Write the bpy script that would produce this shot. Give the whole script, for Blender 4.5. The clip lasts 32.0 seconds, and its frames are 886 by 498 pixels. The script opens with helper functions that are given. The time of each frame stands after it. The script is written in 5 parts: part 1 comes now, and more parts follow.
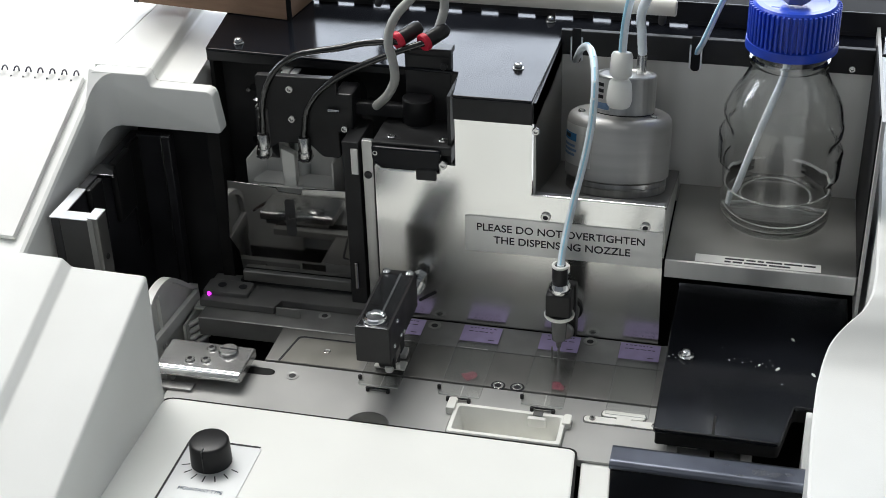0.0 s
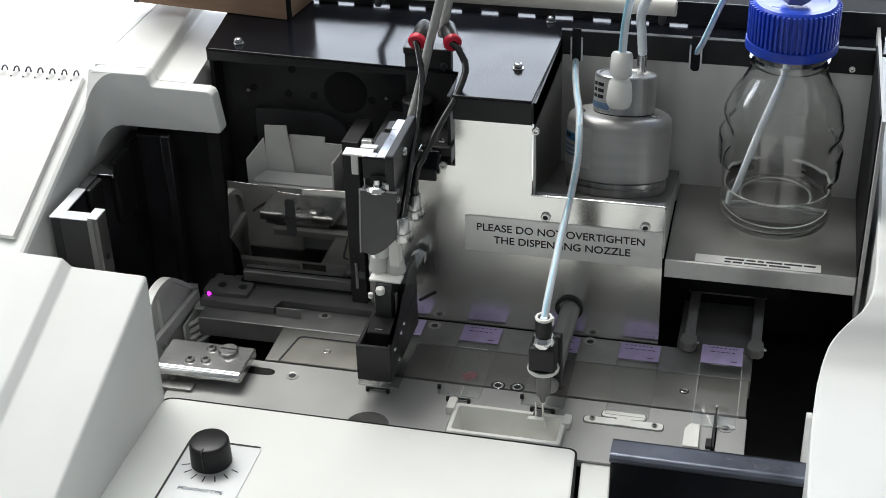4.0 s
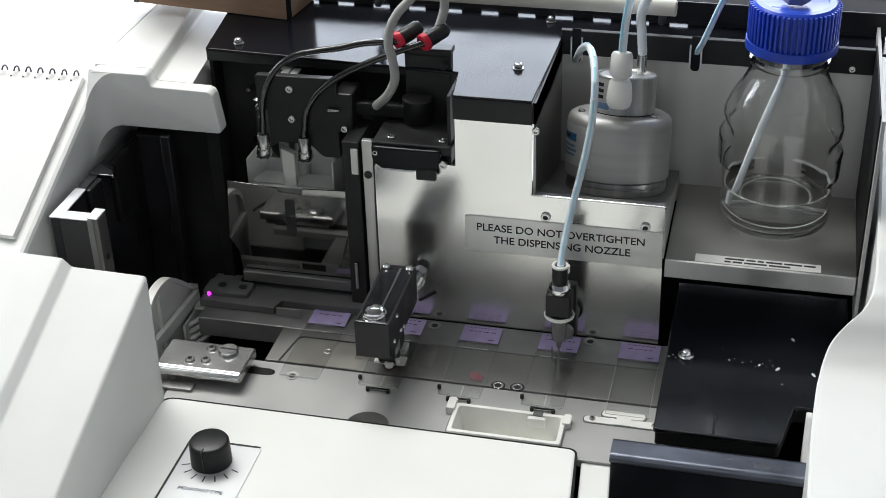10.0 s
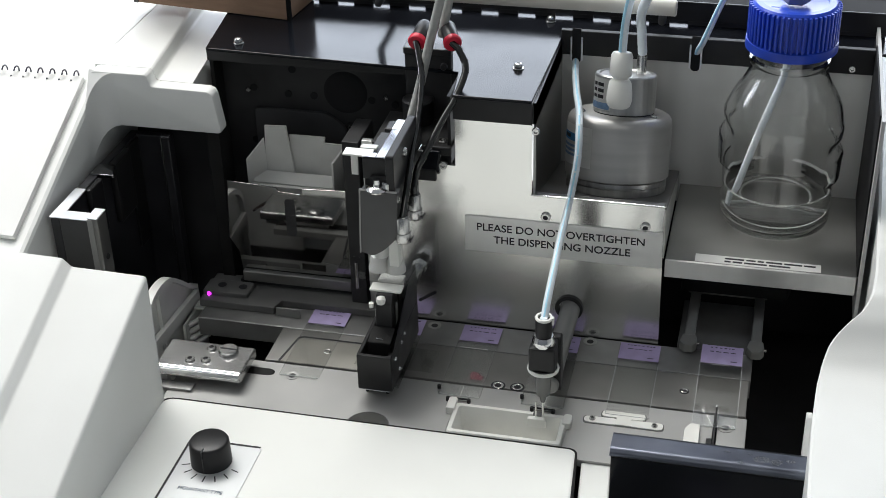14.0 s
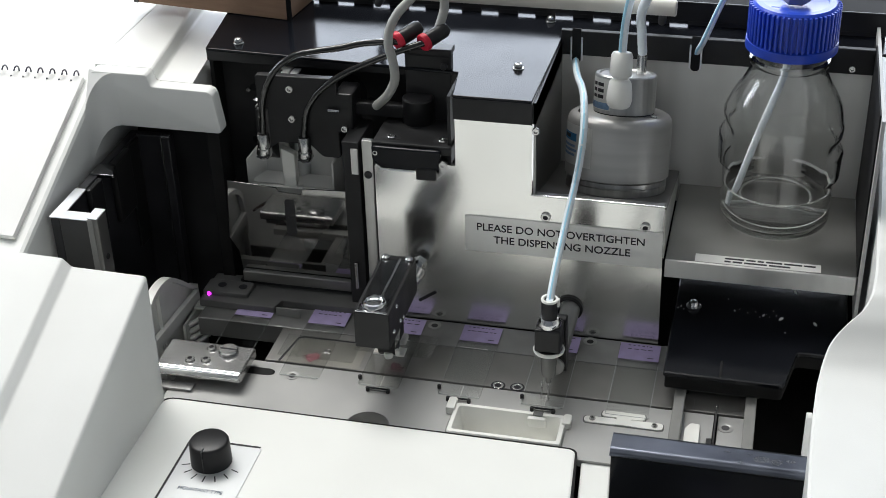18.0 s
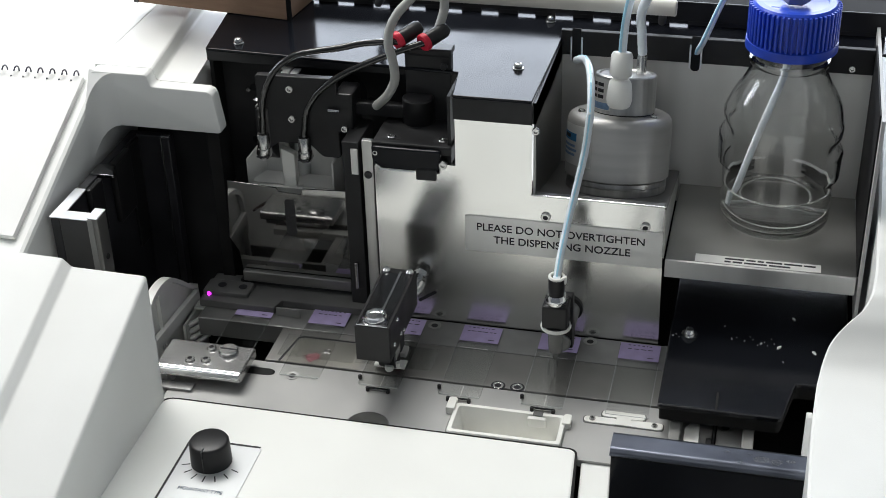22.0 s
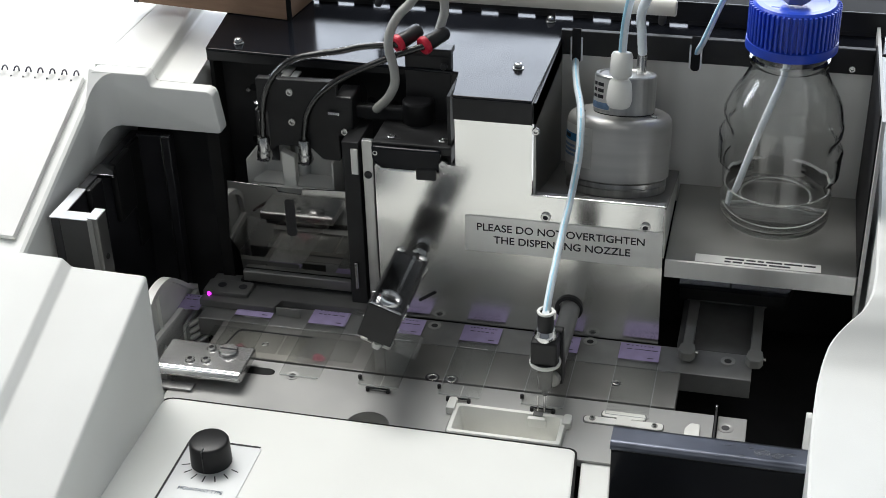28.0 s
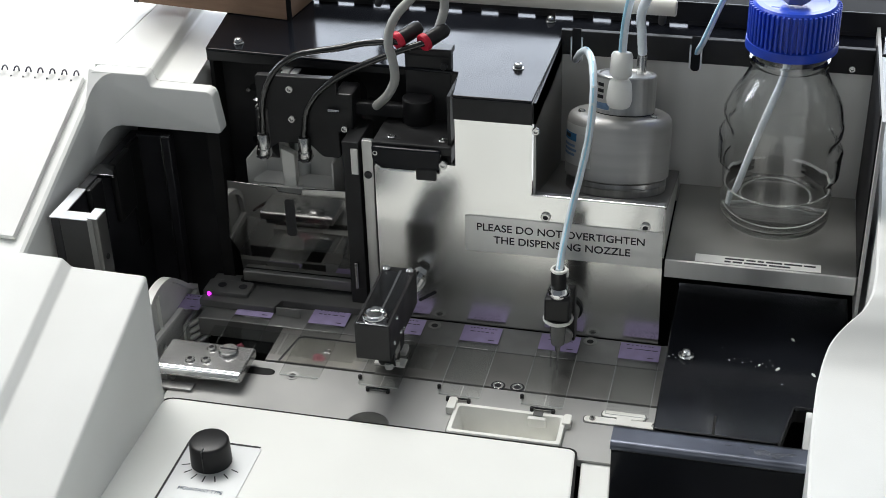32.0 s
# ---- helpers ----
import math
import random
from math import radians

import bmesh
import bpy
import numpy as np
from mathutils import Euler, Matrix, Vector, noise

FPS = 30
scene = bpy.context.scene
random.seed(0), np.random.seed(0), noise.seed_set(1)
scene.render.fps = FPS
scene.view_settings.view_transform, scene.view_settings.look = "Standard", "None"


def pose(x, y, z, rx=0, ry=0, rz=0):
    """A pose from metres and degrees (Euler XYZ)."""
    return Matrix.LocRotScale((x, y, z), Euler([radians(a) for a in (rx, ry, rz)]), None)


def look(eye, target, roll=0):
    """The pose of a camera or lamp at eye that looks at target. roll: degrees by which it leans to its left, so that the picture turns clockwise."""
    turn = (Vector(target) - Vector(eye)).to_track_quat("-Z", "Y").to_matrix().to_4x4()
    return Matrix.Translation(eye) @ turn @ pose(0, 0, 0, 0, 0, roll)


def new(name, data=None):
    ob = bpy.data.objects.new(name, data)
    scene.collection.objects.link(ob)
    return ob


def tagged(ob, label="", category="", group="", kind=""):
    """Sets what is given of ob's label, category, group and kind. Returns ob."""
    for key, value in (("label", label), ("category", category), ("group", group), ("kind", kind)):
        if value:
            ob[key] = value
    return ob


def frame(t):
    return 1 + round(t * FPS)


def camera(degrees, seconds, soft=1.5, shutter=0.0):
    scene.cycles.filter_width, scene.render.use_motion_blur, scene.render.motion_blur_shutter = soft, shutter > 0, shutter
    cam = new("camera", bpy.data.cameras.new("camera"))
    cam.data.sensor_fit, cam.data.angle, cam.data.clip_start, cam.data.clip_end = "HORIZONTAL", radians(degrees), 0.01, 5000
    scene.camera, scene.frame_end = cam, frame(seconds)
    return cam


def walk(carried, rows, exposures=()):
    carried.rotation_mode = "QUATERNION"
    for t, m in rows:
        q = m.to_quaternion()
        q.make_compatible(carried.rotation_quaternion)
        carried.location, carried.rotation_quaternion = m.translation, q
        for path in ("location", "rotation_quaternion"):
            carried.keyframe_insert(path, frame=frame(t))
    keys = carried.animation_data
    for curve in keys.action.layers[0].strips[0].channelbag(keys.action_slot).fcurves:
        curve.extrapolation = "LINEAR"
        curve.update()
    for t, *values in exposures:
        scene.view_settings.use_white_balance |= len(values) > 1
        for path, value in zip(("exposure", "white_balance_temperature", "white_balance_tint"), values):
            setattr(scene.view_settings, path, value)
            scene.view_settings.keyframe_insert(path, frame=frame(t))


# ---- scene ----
cam = camera(34.17, 32.0, 0.7, 0.5)
EYE = (0.1808, -0.7045, 0.5364)
AIM = look(EYE, (EYE[0] - 0.20966, EYE[1] + 0.82890, EYE[2] - 0.51862), -1.726)
walk(cam, [(0, AIM), (32, AIM)])

# ---- light: a lab with ceiling luminaires and white walls ----
world = bpy.data.worlds.new("world")
scene.world = world
world.use_nodes = True
world.node_tree.nodes["Background"].inputs[0].default_value = (0.8, 0.9, 1.0, 1)
world.node_tree.nodes["Background"].inputs[1].default_value = 0.15
scene.view_settings.exposure = 0.53
S = 0.001


def area_lamp(name, x, y, z, wx, wy, watts, colour, aim):
    d = bpy.data.lights.new(name, "AREA")
    d.shape, d.size, d.size_y, d.energy, d.color = "RECTANGLE", wx, wy, watts, colour
    ob = new(name, d)
    ob.matrix_world = look((x, y, z), aim)
    return ob


area_lamp("ceiling_lamp", -0.6, 0.75, 1.68, 1.2, 0.6, 23, (1.0, 0.99, 0.96), (-0.6, 0.75, 0))
area_lamp("ceiling_lamp", -1.3, 0.3, 1.68, 0.6, 1.2, 10, (1.0, 0.98, 0.95), (-1.3, 0.3, 0))
area_lamp("ceiling_lamp", 0.2, -1.3, 1.68, 1.2, 0.6, 2, (1.0, 0.98, 0.95), (0.2, -1.3, 0))
area_lamp("window_lamp", 0.0, 2.64, 1.05, 2.8, 1.1, 55, (0.80, 0.88, 1.0), (0.0, 0.0, 1.0))

area_lamp("window_lamp", -2.64, 0.2, 0.9, 0.7, 0.75, 15, (0.86, 0.92, 1.0), (0.0, 0.2, 0.7))


# ---- materials ----
def material(name, colour, rough=0.5, metal=0.0, grain=None, vary=0.0, vary_scale=60.0, bump=0.0, bump_scale=900.0,
             stretch=(1, 1, 1), coat=0.0, spec=0.5, glass=0.0, ior=1.45, emit=0.0, sub=0.0, alpha=1.0, rough_vary=0.0):
    m = bpy.data.materials.new(name)
    m.use_nodes = True
    nt = m.node_tree
    b = nt.nodes["Principled BSDF"]
    b.inputs["Base Color"].default_value = (*colour, 1)
    b.inputs["Roughness"].default_value = rough
    b.inputs["Metallic"].default_value = metal
    b.inputs["Coat Weight"].default_value = coat
    b.inputs["Coat Roughness"].default_value = 0.02
    b.inputs["Transmission Weight"].default_value = glass
    b.inputs["IOR"].default_value = ior
    b.inputs["Alpha"].default_value = alpha
    b.inputs["Specular IOR Level"].default_value = spec
    if sub:
        b.inputs["Subsurface Weight"].default_value = sub
        b.inputs["Subsurface Radius"].default_value = (0.004, 0.004, 0.004)
    if emit:
        b.inputs["Emission Color"].default_value = (*colour, 1)
        b.inputs["Emission Strength"].default_value = emit
    tc = nt.nodes.new("ShaderNodeTexCoord")
    mp = nt.nodes.new("ShaderNodeMapping")
    mp.inputs["Scale"].default_value = stretch
    nt.links.new(tc.outputs["Object"], mp.inputs["Vector"])
    if vary or rough_vary:
        n = nt.nodes.new("ShaderNodeTexNoise")
        n.inputs["Scale"].default_value = vary_scale
        n.inputs["Detail"].default_value = 2
        n.inputs["Roughness"].default_value = 0.45
        nt.links.new(mp.outputs[0], n.inputs["Vector"])
        if vary:
            r = nt.nodes.new("ShaderNodeMapRange")
            r.interpolation_type = "SMOOTHSTEP"
            r.inputs[1].default_value, r.inputs[2].default_value = 0.2, 0.8
            r.inputs[3].default_value, r.inputs[4].default_value = 1 - vary, 1 + vary
            nt.links.new(n.outputs[0], r.inputs[0])
            mx = nt.nodes.new("ShaderNodeVectorMath")
            mx.operation = "SCALE"
            mx.inputs[0].default_value = colour
            nt.links.new(r.outputs[0], mx.inputs["Scale"])
            nt.links.new(mx.outputs[0], b.inputs["Base Color"])
        if rough_vary:
            q = nt.nodes.new("ShaderNodeMapRange")
            q.interpolation_type = "SMOOTHSTEP"
            q.inputs[1].default_value, q.inputs[2].default_value = 0.2, 0.8
            q.inputs[3].default_value, q.inputs[4].default_value = rough - rough_vary, rough + rough_vary
            nt.links.new(n.outputs[0], q.inputs[0])
            nt.links.new(q.outputs[0], b.inputs["Roughness"])
    if bump:
        n2 = nt.nodes.new("ShaderNodeTexNoise")
        n2.inputs["Scale"].default_value = bump_scale
        n2.inputs["Detail"].default_value = 3
        nt.links.new(mp.outputs[0], n2.inputs["Vector"])
        bp = nt.nodes.new("ShaderNodeBump")
        bp.inputs["Strength"].default_value = bump
        bp.inputs["Distance"].default_value = 0.0004
        nt.links.new(n2.outputs[0], bp.inputs["Height"])
        nt.links.new(bp.outputs[0], b.inputs["Normal"])
    return m


WHITE = material("white moulded plastic", (0.78, 0.79, 0.77), 0.42, vary=0.03, vary_scale=18, bump=0.12, bump_scale=1500)
PANELW = material("white painted panel", (0.8, 0.81, 0.78), 0.45, vary=0.03, vary_scale=14, bump=0.08, bump_scale=1200)
SIDEG = material("pale grey painted sheet", (0.42, 0.42, 0.41), 0.5, vary=0.06, vary_scale=20)
WALLS = material("grey-blue painted wall", (0.2, 0.21, 0.22), 0.8, vary=0.06, vary_scale=4)
WALLW = material("wall paint", (0.5, 0.5, 0.49), 0.8, vary=0.03, vary_scale=4)
DECK = material("grey anodised deck", (0.39, 0.39, 0.38), 0.38, metal=0.35, vary=0.06, vary_scale=25, bump=0.06, rough_vary=0.06)
PLATE = material("worn grey transport plate", (0.245, 0.24, 0.23), 0.34, metal=0.5, vary=0.2, vary_scale=22, bump=0.03, rough_vary=0.06)
PAD = material("warm grey pad", (0.25, 0.243, 0.22), 0.42, metal=0.4, vary=0.12, vary_scale=40, rough_vary=0.06)
RAIL = material("dark grey rail", (0.29, 0.29, 0.285), 0.36, metal=0.6, vary=0.12, vary_scale=50)
SENSOR = material("charcoal painted bar", (0.12, 0.12, 0.118), 0.45, vary=0.15, vary_scale=50, spec=0.3)
STEEL = material("brushed stainless steel", (0.86, 0.86, 0.84), 0.2, metal=1.0, vary=0.12, vary_scale=11, rough_vary=0.06)
STEELD = material("dull stainless steel", (0.72, 0.72, 0.70), 0.46, metal=0.65, vary=0.12, vary_scale=30, bump=0.05, bump_scale=500, stretch=(0.3, 3, 3), rough_vary=0.08)
DARKSTEEL = material("dark steel sheet", (0.30, 0.30, 0.29), 0.36, metal=0.9, vary=0.2, vary_scale=18, rough_vary=0.08)
BACKST = material("smeared stainless steel", (0.70, 0.70, 0.685), 0.38, metal=0.7, vary=0.16, vary_scale=14, bump=0.04, bump_scale=400, stretch=(3, 3, 0.3), rough_vary=0.1)
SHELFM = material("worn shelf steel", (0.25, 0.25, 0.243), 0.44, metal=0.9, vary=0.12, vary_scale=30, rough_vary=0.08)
MIRROR = material("polished steel plate", (0.24, 0.24, 0.235), 0.05, metal=1.0, vary=0.2, vary_scale=30, rough_vary=0.025)
CHROME = material("bright chrome", (0.75, 0.75, 0.75), 0.12, metal=1.0)
SCREW = material("steel screw", (0.55, 0.55, 0.54), 0.25, metal=1.0)
ALU = material("turned aluminium", (0.47, 0.465, 0.45), 0.4, metal=0.6, vary=0.1, vary_scale=40, bump=0.06, bump_scale=700, stretch=(0.3, 0.3, 4), rough_vary=0.06)
BRUSHED = material("brushed turned metal", (0.52, 0.52, 0.51), 0.34, metal=1.0, vary=0.18, vary_scale=60, stretch=(4, 4, 0.2), rough_vary=0.06)
BRIGHTALU = material("bright milled aluminium", (0.58, 0.58, 0.575), 0.25, metal=1.0, vary=0.04, vary_scale=60, rough_vary=0.02)
GLOSS = material("black gloss paint", (0.008, 0.009, 0.012), 0.16, vary=0.2, vary_scale=30, rough_vary=0.05, bump=0.03, bump_scale=300, spec=0.16)
GLOSSD = material("worn black gloss paint", (0.009, 0.010, 0.013), 0.16, vary=0.2, vary_scale=30, rough_vary=0.04, spec=0.42)
BLACK = material("black painted metal", (0.03, 0.03, 0.031), 0.45, vary=0.3, vary_scale=40, bump=0.06, spec=0.25)
DARK = material("dark interior", (0.055, 0.055, 0.057), 0.6, vary=0.3, vary_scale=20, spec=0.2)
PITM = material("black interior paint", (0.02, 0.02, 0.021), 0.7, vary=0.3, vary_scale=20, spec=0.1)
RACKM = material("black anodised rack", (0.12, 0.13, 0.16), 0.33, metal=1.0, vary=0.25, vary_scale=40, bump=0.04, bump_scale=300, rough_vary=0.05)
SATIN = material("satin black plastic", (0.019, 0.019, 0.02), 0.34, vary=0.2, vary_scale=60, rough_vary=0.06, spec=0.3)
MATTBLK = material("matt black", (0.015, 0.015, 0.015), 0.7, vary=0.2, spec=0.2)
RUBBER = material("black rubber hose", (0.010, 0.010, 0.010), 0.13, vary=0.2, vary_scale=60, spec=0.9)
GREYHOSE = material("grey hose", (0.36, 0.36, 0.34), 0.45, vary=0.06)
RED = material("red plastic ring", (0.62, 0.02, 0.05), 0.35)
DARKRED = material("dark red wire", (0.02, 0.006, 0.007), 0.4)
BLUE = material("blue plastic cap", (0.016, 0.062, 0.52), 0.32, vary=0.1, vary_scale=40)
def thin_glass(name, tint, base, power, rough):
    m = bpy.data.materials.new(name)
    m.use_nodes = True
    nt = m.node_tree
    nt.nodes.clear()
    out = nt.nodes.new("ShaderNodeOutputMaterial")
    mix = nt.nodes.new("ShaderNodeMixShader")
    fr = nt.nodes.new("ShaderNodeLayerWeight")
    fr.inputs[0].default_value = 0.5
    sq = nt.nodes.new("ShaderNodeMath")
    sq.operation = "POWER"
    sq.inputs[1].default_value = power
    nt.links.new(fr.outputs["Facing"], sq.inputs[0])
    lo = nt.nodes.new("ShaderNodeMapRange")
    lo.inputs[3].default_value, lo.inputs[4].default_value = base, 1.0
    nt.links.new(sq.outputs[0], lo.inputs[0])
    tr = nt.nodes.new("ShaderNodeBsdfTransparent")
    tr.inputs[0].default_value = (*tint, 1)
    gl = nt.nodes.new("ShaderNodeBsdfGlossy")
    gl.inputs["Roughness"].default_value = rough
    for a, b in ((lo.outputs[0], mix.inputs[0]), (tr.outputs[0], mix.inputs[1]), (gl.outputs[0], mix.inputs[2]), (mix.outputs[0], out.inputs[0])):
        nt.links.new(a, b)
    return m


GLASS = material("clear glass", (0.995, 1.0, 0.995), 0.0, glass=1.0, ior=1.3, spec=0.95, coat=0.8)
LIQUID = material("clear liquid", (0.97, 0.98, 0.97), 0.0, glass=1.0, ior=1.33)
SLIDEG = thin_glass("slide glass", (0.97, 0.975, 0.97), 0.08, 4.0, 0.03)
EDGE = material("ground glass edge", (0.8, 0.83, 0.82), 0.4, alpha=0.5)
FAINT = material("faint glass edge", (0.7, 0.74, 0.72), 0.3, alpha=0.12)
LILAC = material("lilac frosted label", (0.43, 0.36, 0.60), 0.6, vary=0.08, vary_scale=120)
GREYINK = material("grey-blue print", (0.16, 0.19, 0.24), 0.6)
PENCIL = material("faint pencil grey", (0.09, 0.075, 0.13), 0.6)
INK = material("black ink", (0.02, 0.02, 0.025), 0.6)
CREAM = material("translucent white plastic", (0.79, 0.79, 0.75), 0.4, sub=0.25, vary=0.05, vary_scale=50)
GREYP = material("grey translucent plastic", (0.64, 0.65, 0.63), 0.42, sub=0.15, vary=0.05, vary_scale=50)
BASKETP = material("pale basket plastic", (0.86, 0.86, 0.83), 0.42, sub=0.15, vary=0.05, vary_scale=50)
SMOKE = material("dull cassette plastic", (0.60, 0.60, 0.575), 0.45, sub=0.1, vary=0.06, vary_scale=50)
SMOKYG = material("smoky barrel plastic", (0.22, 0.22, 0.21), 0.25, alpha=0.72)
INLAY = material("dark polished inlay", (0.16, 0.16, 0.165), 0.16, metal=1.0, vary=0.1, rough_vary=0.04)
# bluish white: the window's reflection is put into the metal's colour
EDGEALU = material("bluish bright aluminium", (0.86, 0.88, 0.92), 0.34, metal=0.7, vary=0.05, rough_vary=0.05)
GUIDE = material("black anodised guide", (0.03, 0.03, 0.034), 0.33, vary=0.3, vary_scale=30, rough_vary=0.05)
MILKY = material("milky rubber", (0.7, 0.7, 0.68), 0.4, alpha=0.7)
FORK = material("light grey cast fork", (0.23, 0.23, 0.22), 0.42, metal=0.3, vary=0.1, rough_vary=0.05)
GRAPHITE = material("graphite anodised plate", (0.075, 0.075, 0.076), 0.42, metal=0.3, vary=0.2, vary_scale=30, rough_vary=0.06)
STRIPM = material("polished dark strip", (0.42, 0.44, 0.50), 0.18, metal=1.0, vary=0.06, rough_vary=0.04)
TUBE = material("milky tubing", (0.72, 0.78, 0.82), 0.3, sub=0.3, vary=0.03)
TUBEB = material("pale blue stripe tubing", (0.38, 0.66, 0.82), 0.3)
PAPER = material("white paper", (0.82, 0.82, 0.80), 0.7, vary=0.015, vary_scale=20)
CARD = material("brown cardboard", (0.30, 0.19, 0.125), 0.75, vary=0.1, vary_scale=50, bump=0.2, stretch=(1, 1, 6))
SIGN = material("grey engraved sign", (0.82, 0.82, 0.80), 0.4, metal=0.5, vary=0.05)
STICK = material("white sticker", (0.68, 0.68, 0.66), 0.5, vary=0.05, vary_scale=80)
STICKB = material("blue print", (0.05, 0.22, 0.45), 0.5)
LABELB = material("pale blue print", (0.2, 0.32, 0.5), 0.5, vary=0.2, vary_scale=300)
LEDM = material("violet diode glow", (0.62, 0.03, 0.75), 0.4, emit=1.6)
TISSUE = material("pink stained tissue", (0.55, 0.12, 0.18), 0.6, alpha=0.2)
FLOORM = material("grey vinyl floor", (0.3, 0.31, 0.32), 0.5, vary=0.1, vary_scale=8)
BENCH = material("pale laminate bench", (0.55, 0.55, 0.53), 0.4, vary=0.04, vary_scale=12)


# ---- mesh helpers, in millimetres ----
def part(name, bm, mat, parent=None, label="", smooth=False):
    for v in bm.verts:
        v.co *= S
    me = bpy.data.meshes.new(name)
    bm.normal_update()
    bm.to_mesh(me)
    bm.free()
    me.materials.append(mat)
    if smooth:
        for p in me.polygons:
            p.use_smooth = True
        me.set_sharp_from_angle(angle=radians(38))
    ob = new(name, me)
    ob.parent = parent
    if label:
        ob["label"] = label
    return ob


def thing(name, label, category, at=(0, 0, 0), group="", kind=""):
    ob = new(name)
    ob.empty_display_size = 0.01
    ob.location = [c * S for c in at]
    return tagged(ob, label, category, group, kind)


def solo(name, bm, mat, label, category, kind="", group="", smooth=False):
    return tagged(part(name, bm, mat, None, label, smooth), label, category, group, kind)


def join(*bms):
    out = bms[0]
    for b in bms[1:]:
        me = bpy.data.meshes.new("tmp")
        b.to_mesh(me)
        out.from_mesh(me)
        b.free()
        bpy.data.meshes.remove(me)
    return out


def box(x0, x1, y0, y1, z0, z1, bevel=0.0, seg=2):
    bm = bmesh.new()
    bmesh.ops.create_cube(bm, size=1, matrix=Matrix.Translation(((x0 + x1) / 2, (y0 + y1) / 2, (z0 + z1) / 2))
                          @ Matrix.Diagonal((x1 - x0, y1 - y0, z1 - z0, 1)))
    if bevel:
        bmesh.ops.bevel(bm, geom=bm.edges[:], offset=bevel, segments=seg, affect="EDGES", profile=0.5)
    return bm


AXES = {"x": Matrix(((0, 0, 1, 0), (1, 0, 0, 0), (0, 1, 0, 0), (0, 0, 0, 1))),
        "y": Matrix(((0, 1, 0, 0), (0, 0, 1, 0), (1, 0, 0, 0), (0, 0, 0, 1))),
        "z": Matrix.Identity(4)}


def lathe(profile, seg=32, at=(0, 0, 0), axis="z"):
    """A turned solid from (radius, height) pairs."""
    bm = bmesh.new()
    rings = []
    for r, h in profile:
        if r < 1e-6:
            rings.append([bm.verts.new((0, 0, h))])
        else:
            rings.append([bm.verts.new((r * math.cos(2 * math.pi * i / seg), r * math.sin(2 * math.pi * i / seg), h)) for i in range(seg)])
    for a, b in zip(rings, rings[1:]):
        for i in range(seg):
            j = (i + 1) % seg
            if len(a) == 1 and len(b) == 1:
                continue
            if len(a) == 1:
                bm.faces.new((a[0], b[j], b[i]))
            elif len(b) == 1:
                bm.faces.new((a[i], a[j], b[0]))
            else:
                bm.faces.new((a[i], a[j], b[j], b[i]))
    bmesh.ops.recalc_face_normals(bm, faces=bm.faces[:])
    bm.transform(Matrix.Translation(at) @ AXES[axis])
    return bm


def rod(r, h0, h1, at=(0, 0, 0), axis="z", seg=20, chamfer=0.4):
    return lathe([(0, h0), (r - chamfer, h0), (r, h0 + chamfer), (r, h1 - chamfer), (r - chamfer, h1), (0, h1)], seg, at, axis)


def prism(points, a, b, axis="z", bevel=0.0, seg=2):
    """A flat outline pushed from a to b along an axis. Outline axes: z: (x, y); x: (y, z); y: (x, z)."""
    put = {"z": lambda p, h: (p[0], p[1], h), "x": lambda p, h: (h, p[0], p[1]), "y": lambda p, h: (p[0], h, p[1])}[axis]
    bm = bmesh.new()
    lo = [bm.verts.new(put(p, a)) for p in points]
    hi = [bm.verts.new(put(p, b)) for p in points]
    n = len(points)
    bm.faces.new(lo)
    bm.faces.new(hi)
    for i in range(n):
        bm.faces.new((lo[i], lo[(i + 1) % n], hi[(i + 1) % n], hi[i]))
    bmesh.ops.recalc_face_normals(bm, faces=bm.faces[:])
    if bevel:
        bmesh.ops.bevel(bm, geom=bm.edges[:], offset=bevel, segments=seg, affect="EDGES", profile=0.5)
    return bm


def rounded(points, radii, n=5):
    """The outline with its corners rounded by the radii given."""
    out = []
    for i, p in enumerate(points):
        r = radii[i] if not isinstance(radii, (int, float)) else radii
        p = Vector(p)
        a, b = Vector(points[i - 1]), Vector(points[(i + 1) % len(points)])
        if r <= 0:
            out.append(tuple(p))
            continue
        da, db = (a - p).normalized() * r, (b - p).normalized() * r
        for k in range(n + 1):
            t = k / n
            out.append(tuple((p + da) * (1 - t) ** 2 + 2 * t * (1 - t) * p + (p + db) * t ** 2))
    return out


def smooth_line(points, n=8):
    pts = [Vector(p) for p in points]
    pts = [2 * pts[0] - pts[1]] + pts + [2 * pts[-1] - pts[-2]]
    out = []
    for i in range(1, len(pts) - 2):
        p0, p1, p2, p3 = pts[i - 1:i + 3]
        for k in range(n):
            t = k / n
            out.append(0.5 * (2 * p1 + (p2 - p0) * t + (2 * p0 - 5 * p1 + 4 * p2 - p3) * t * t + (3 * p1 - p0 - 3 * p2 + p3) * t ** 3))
    out.append(pts[-2])
    return out


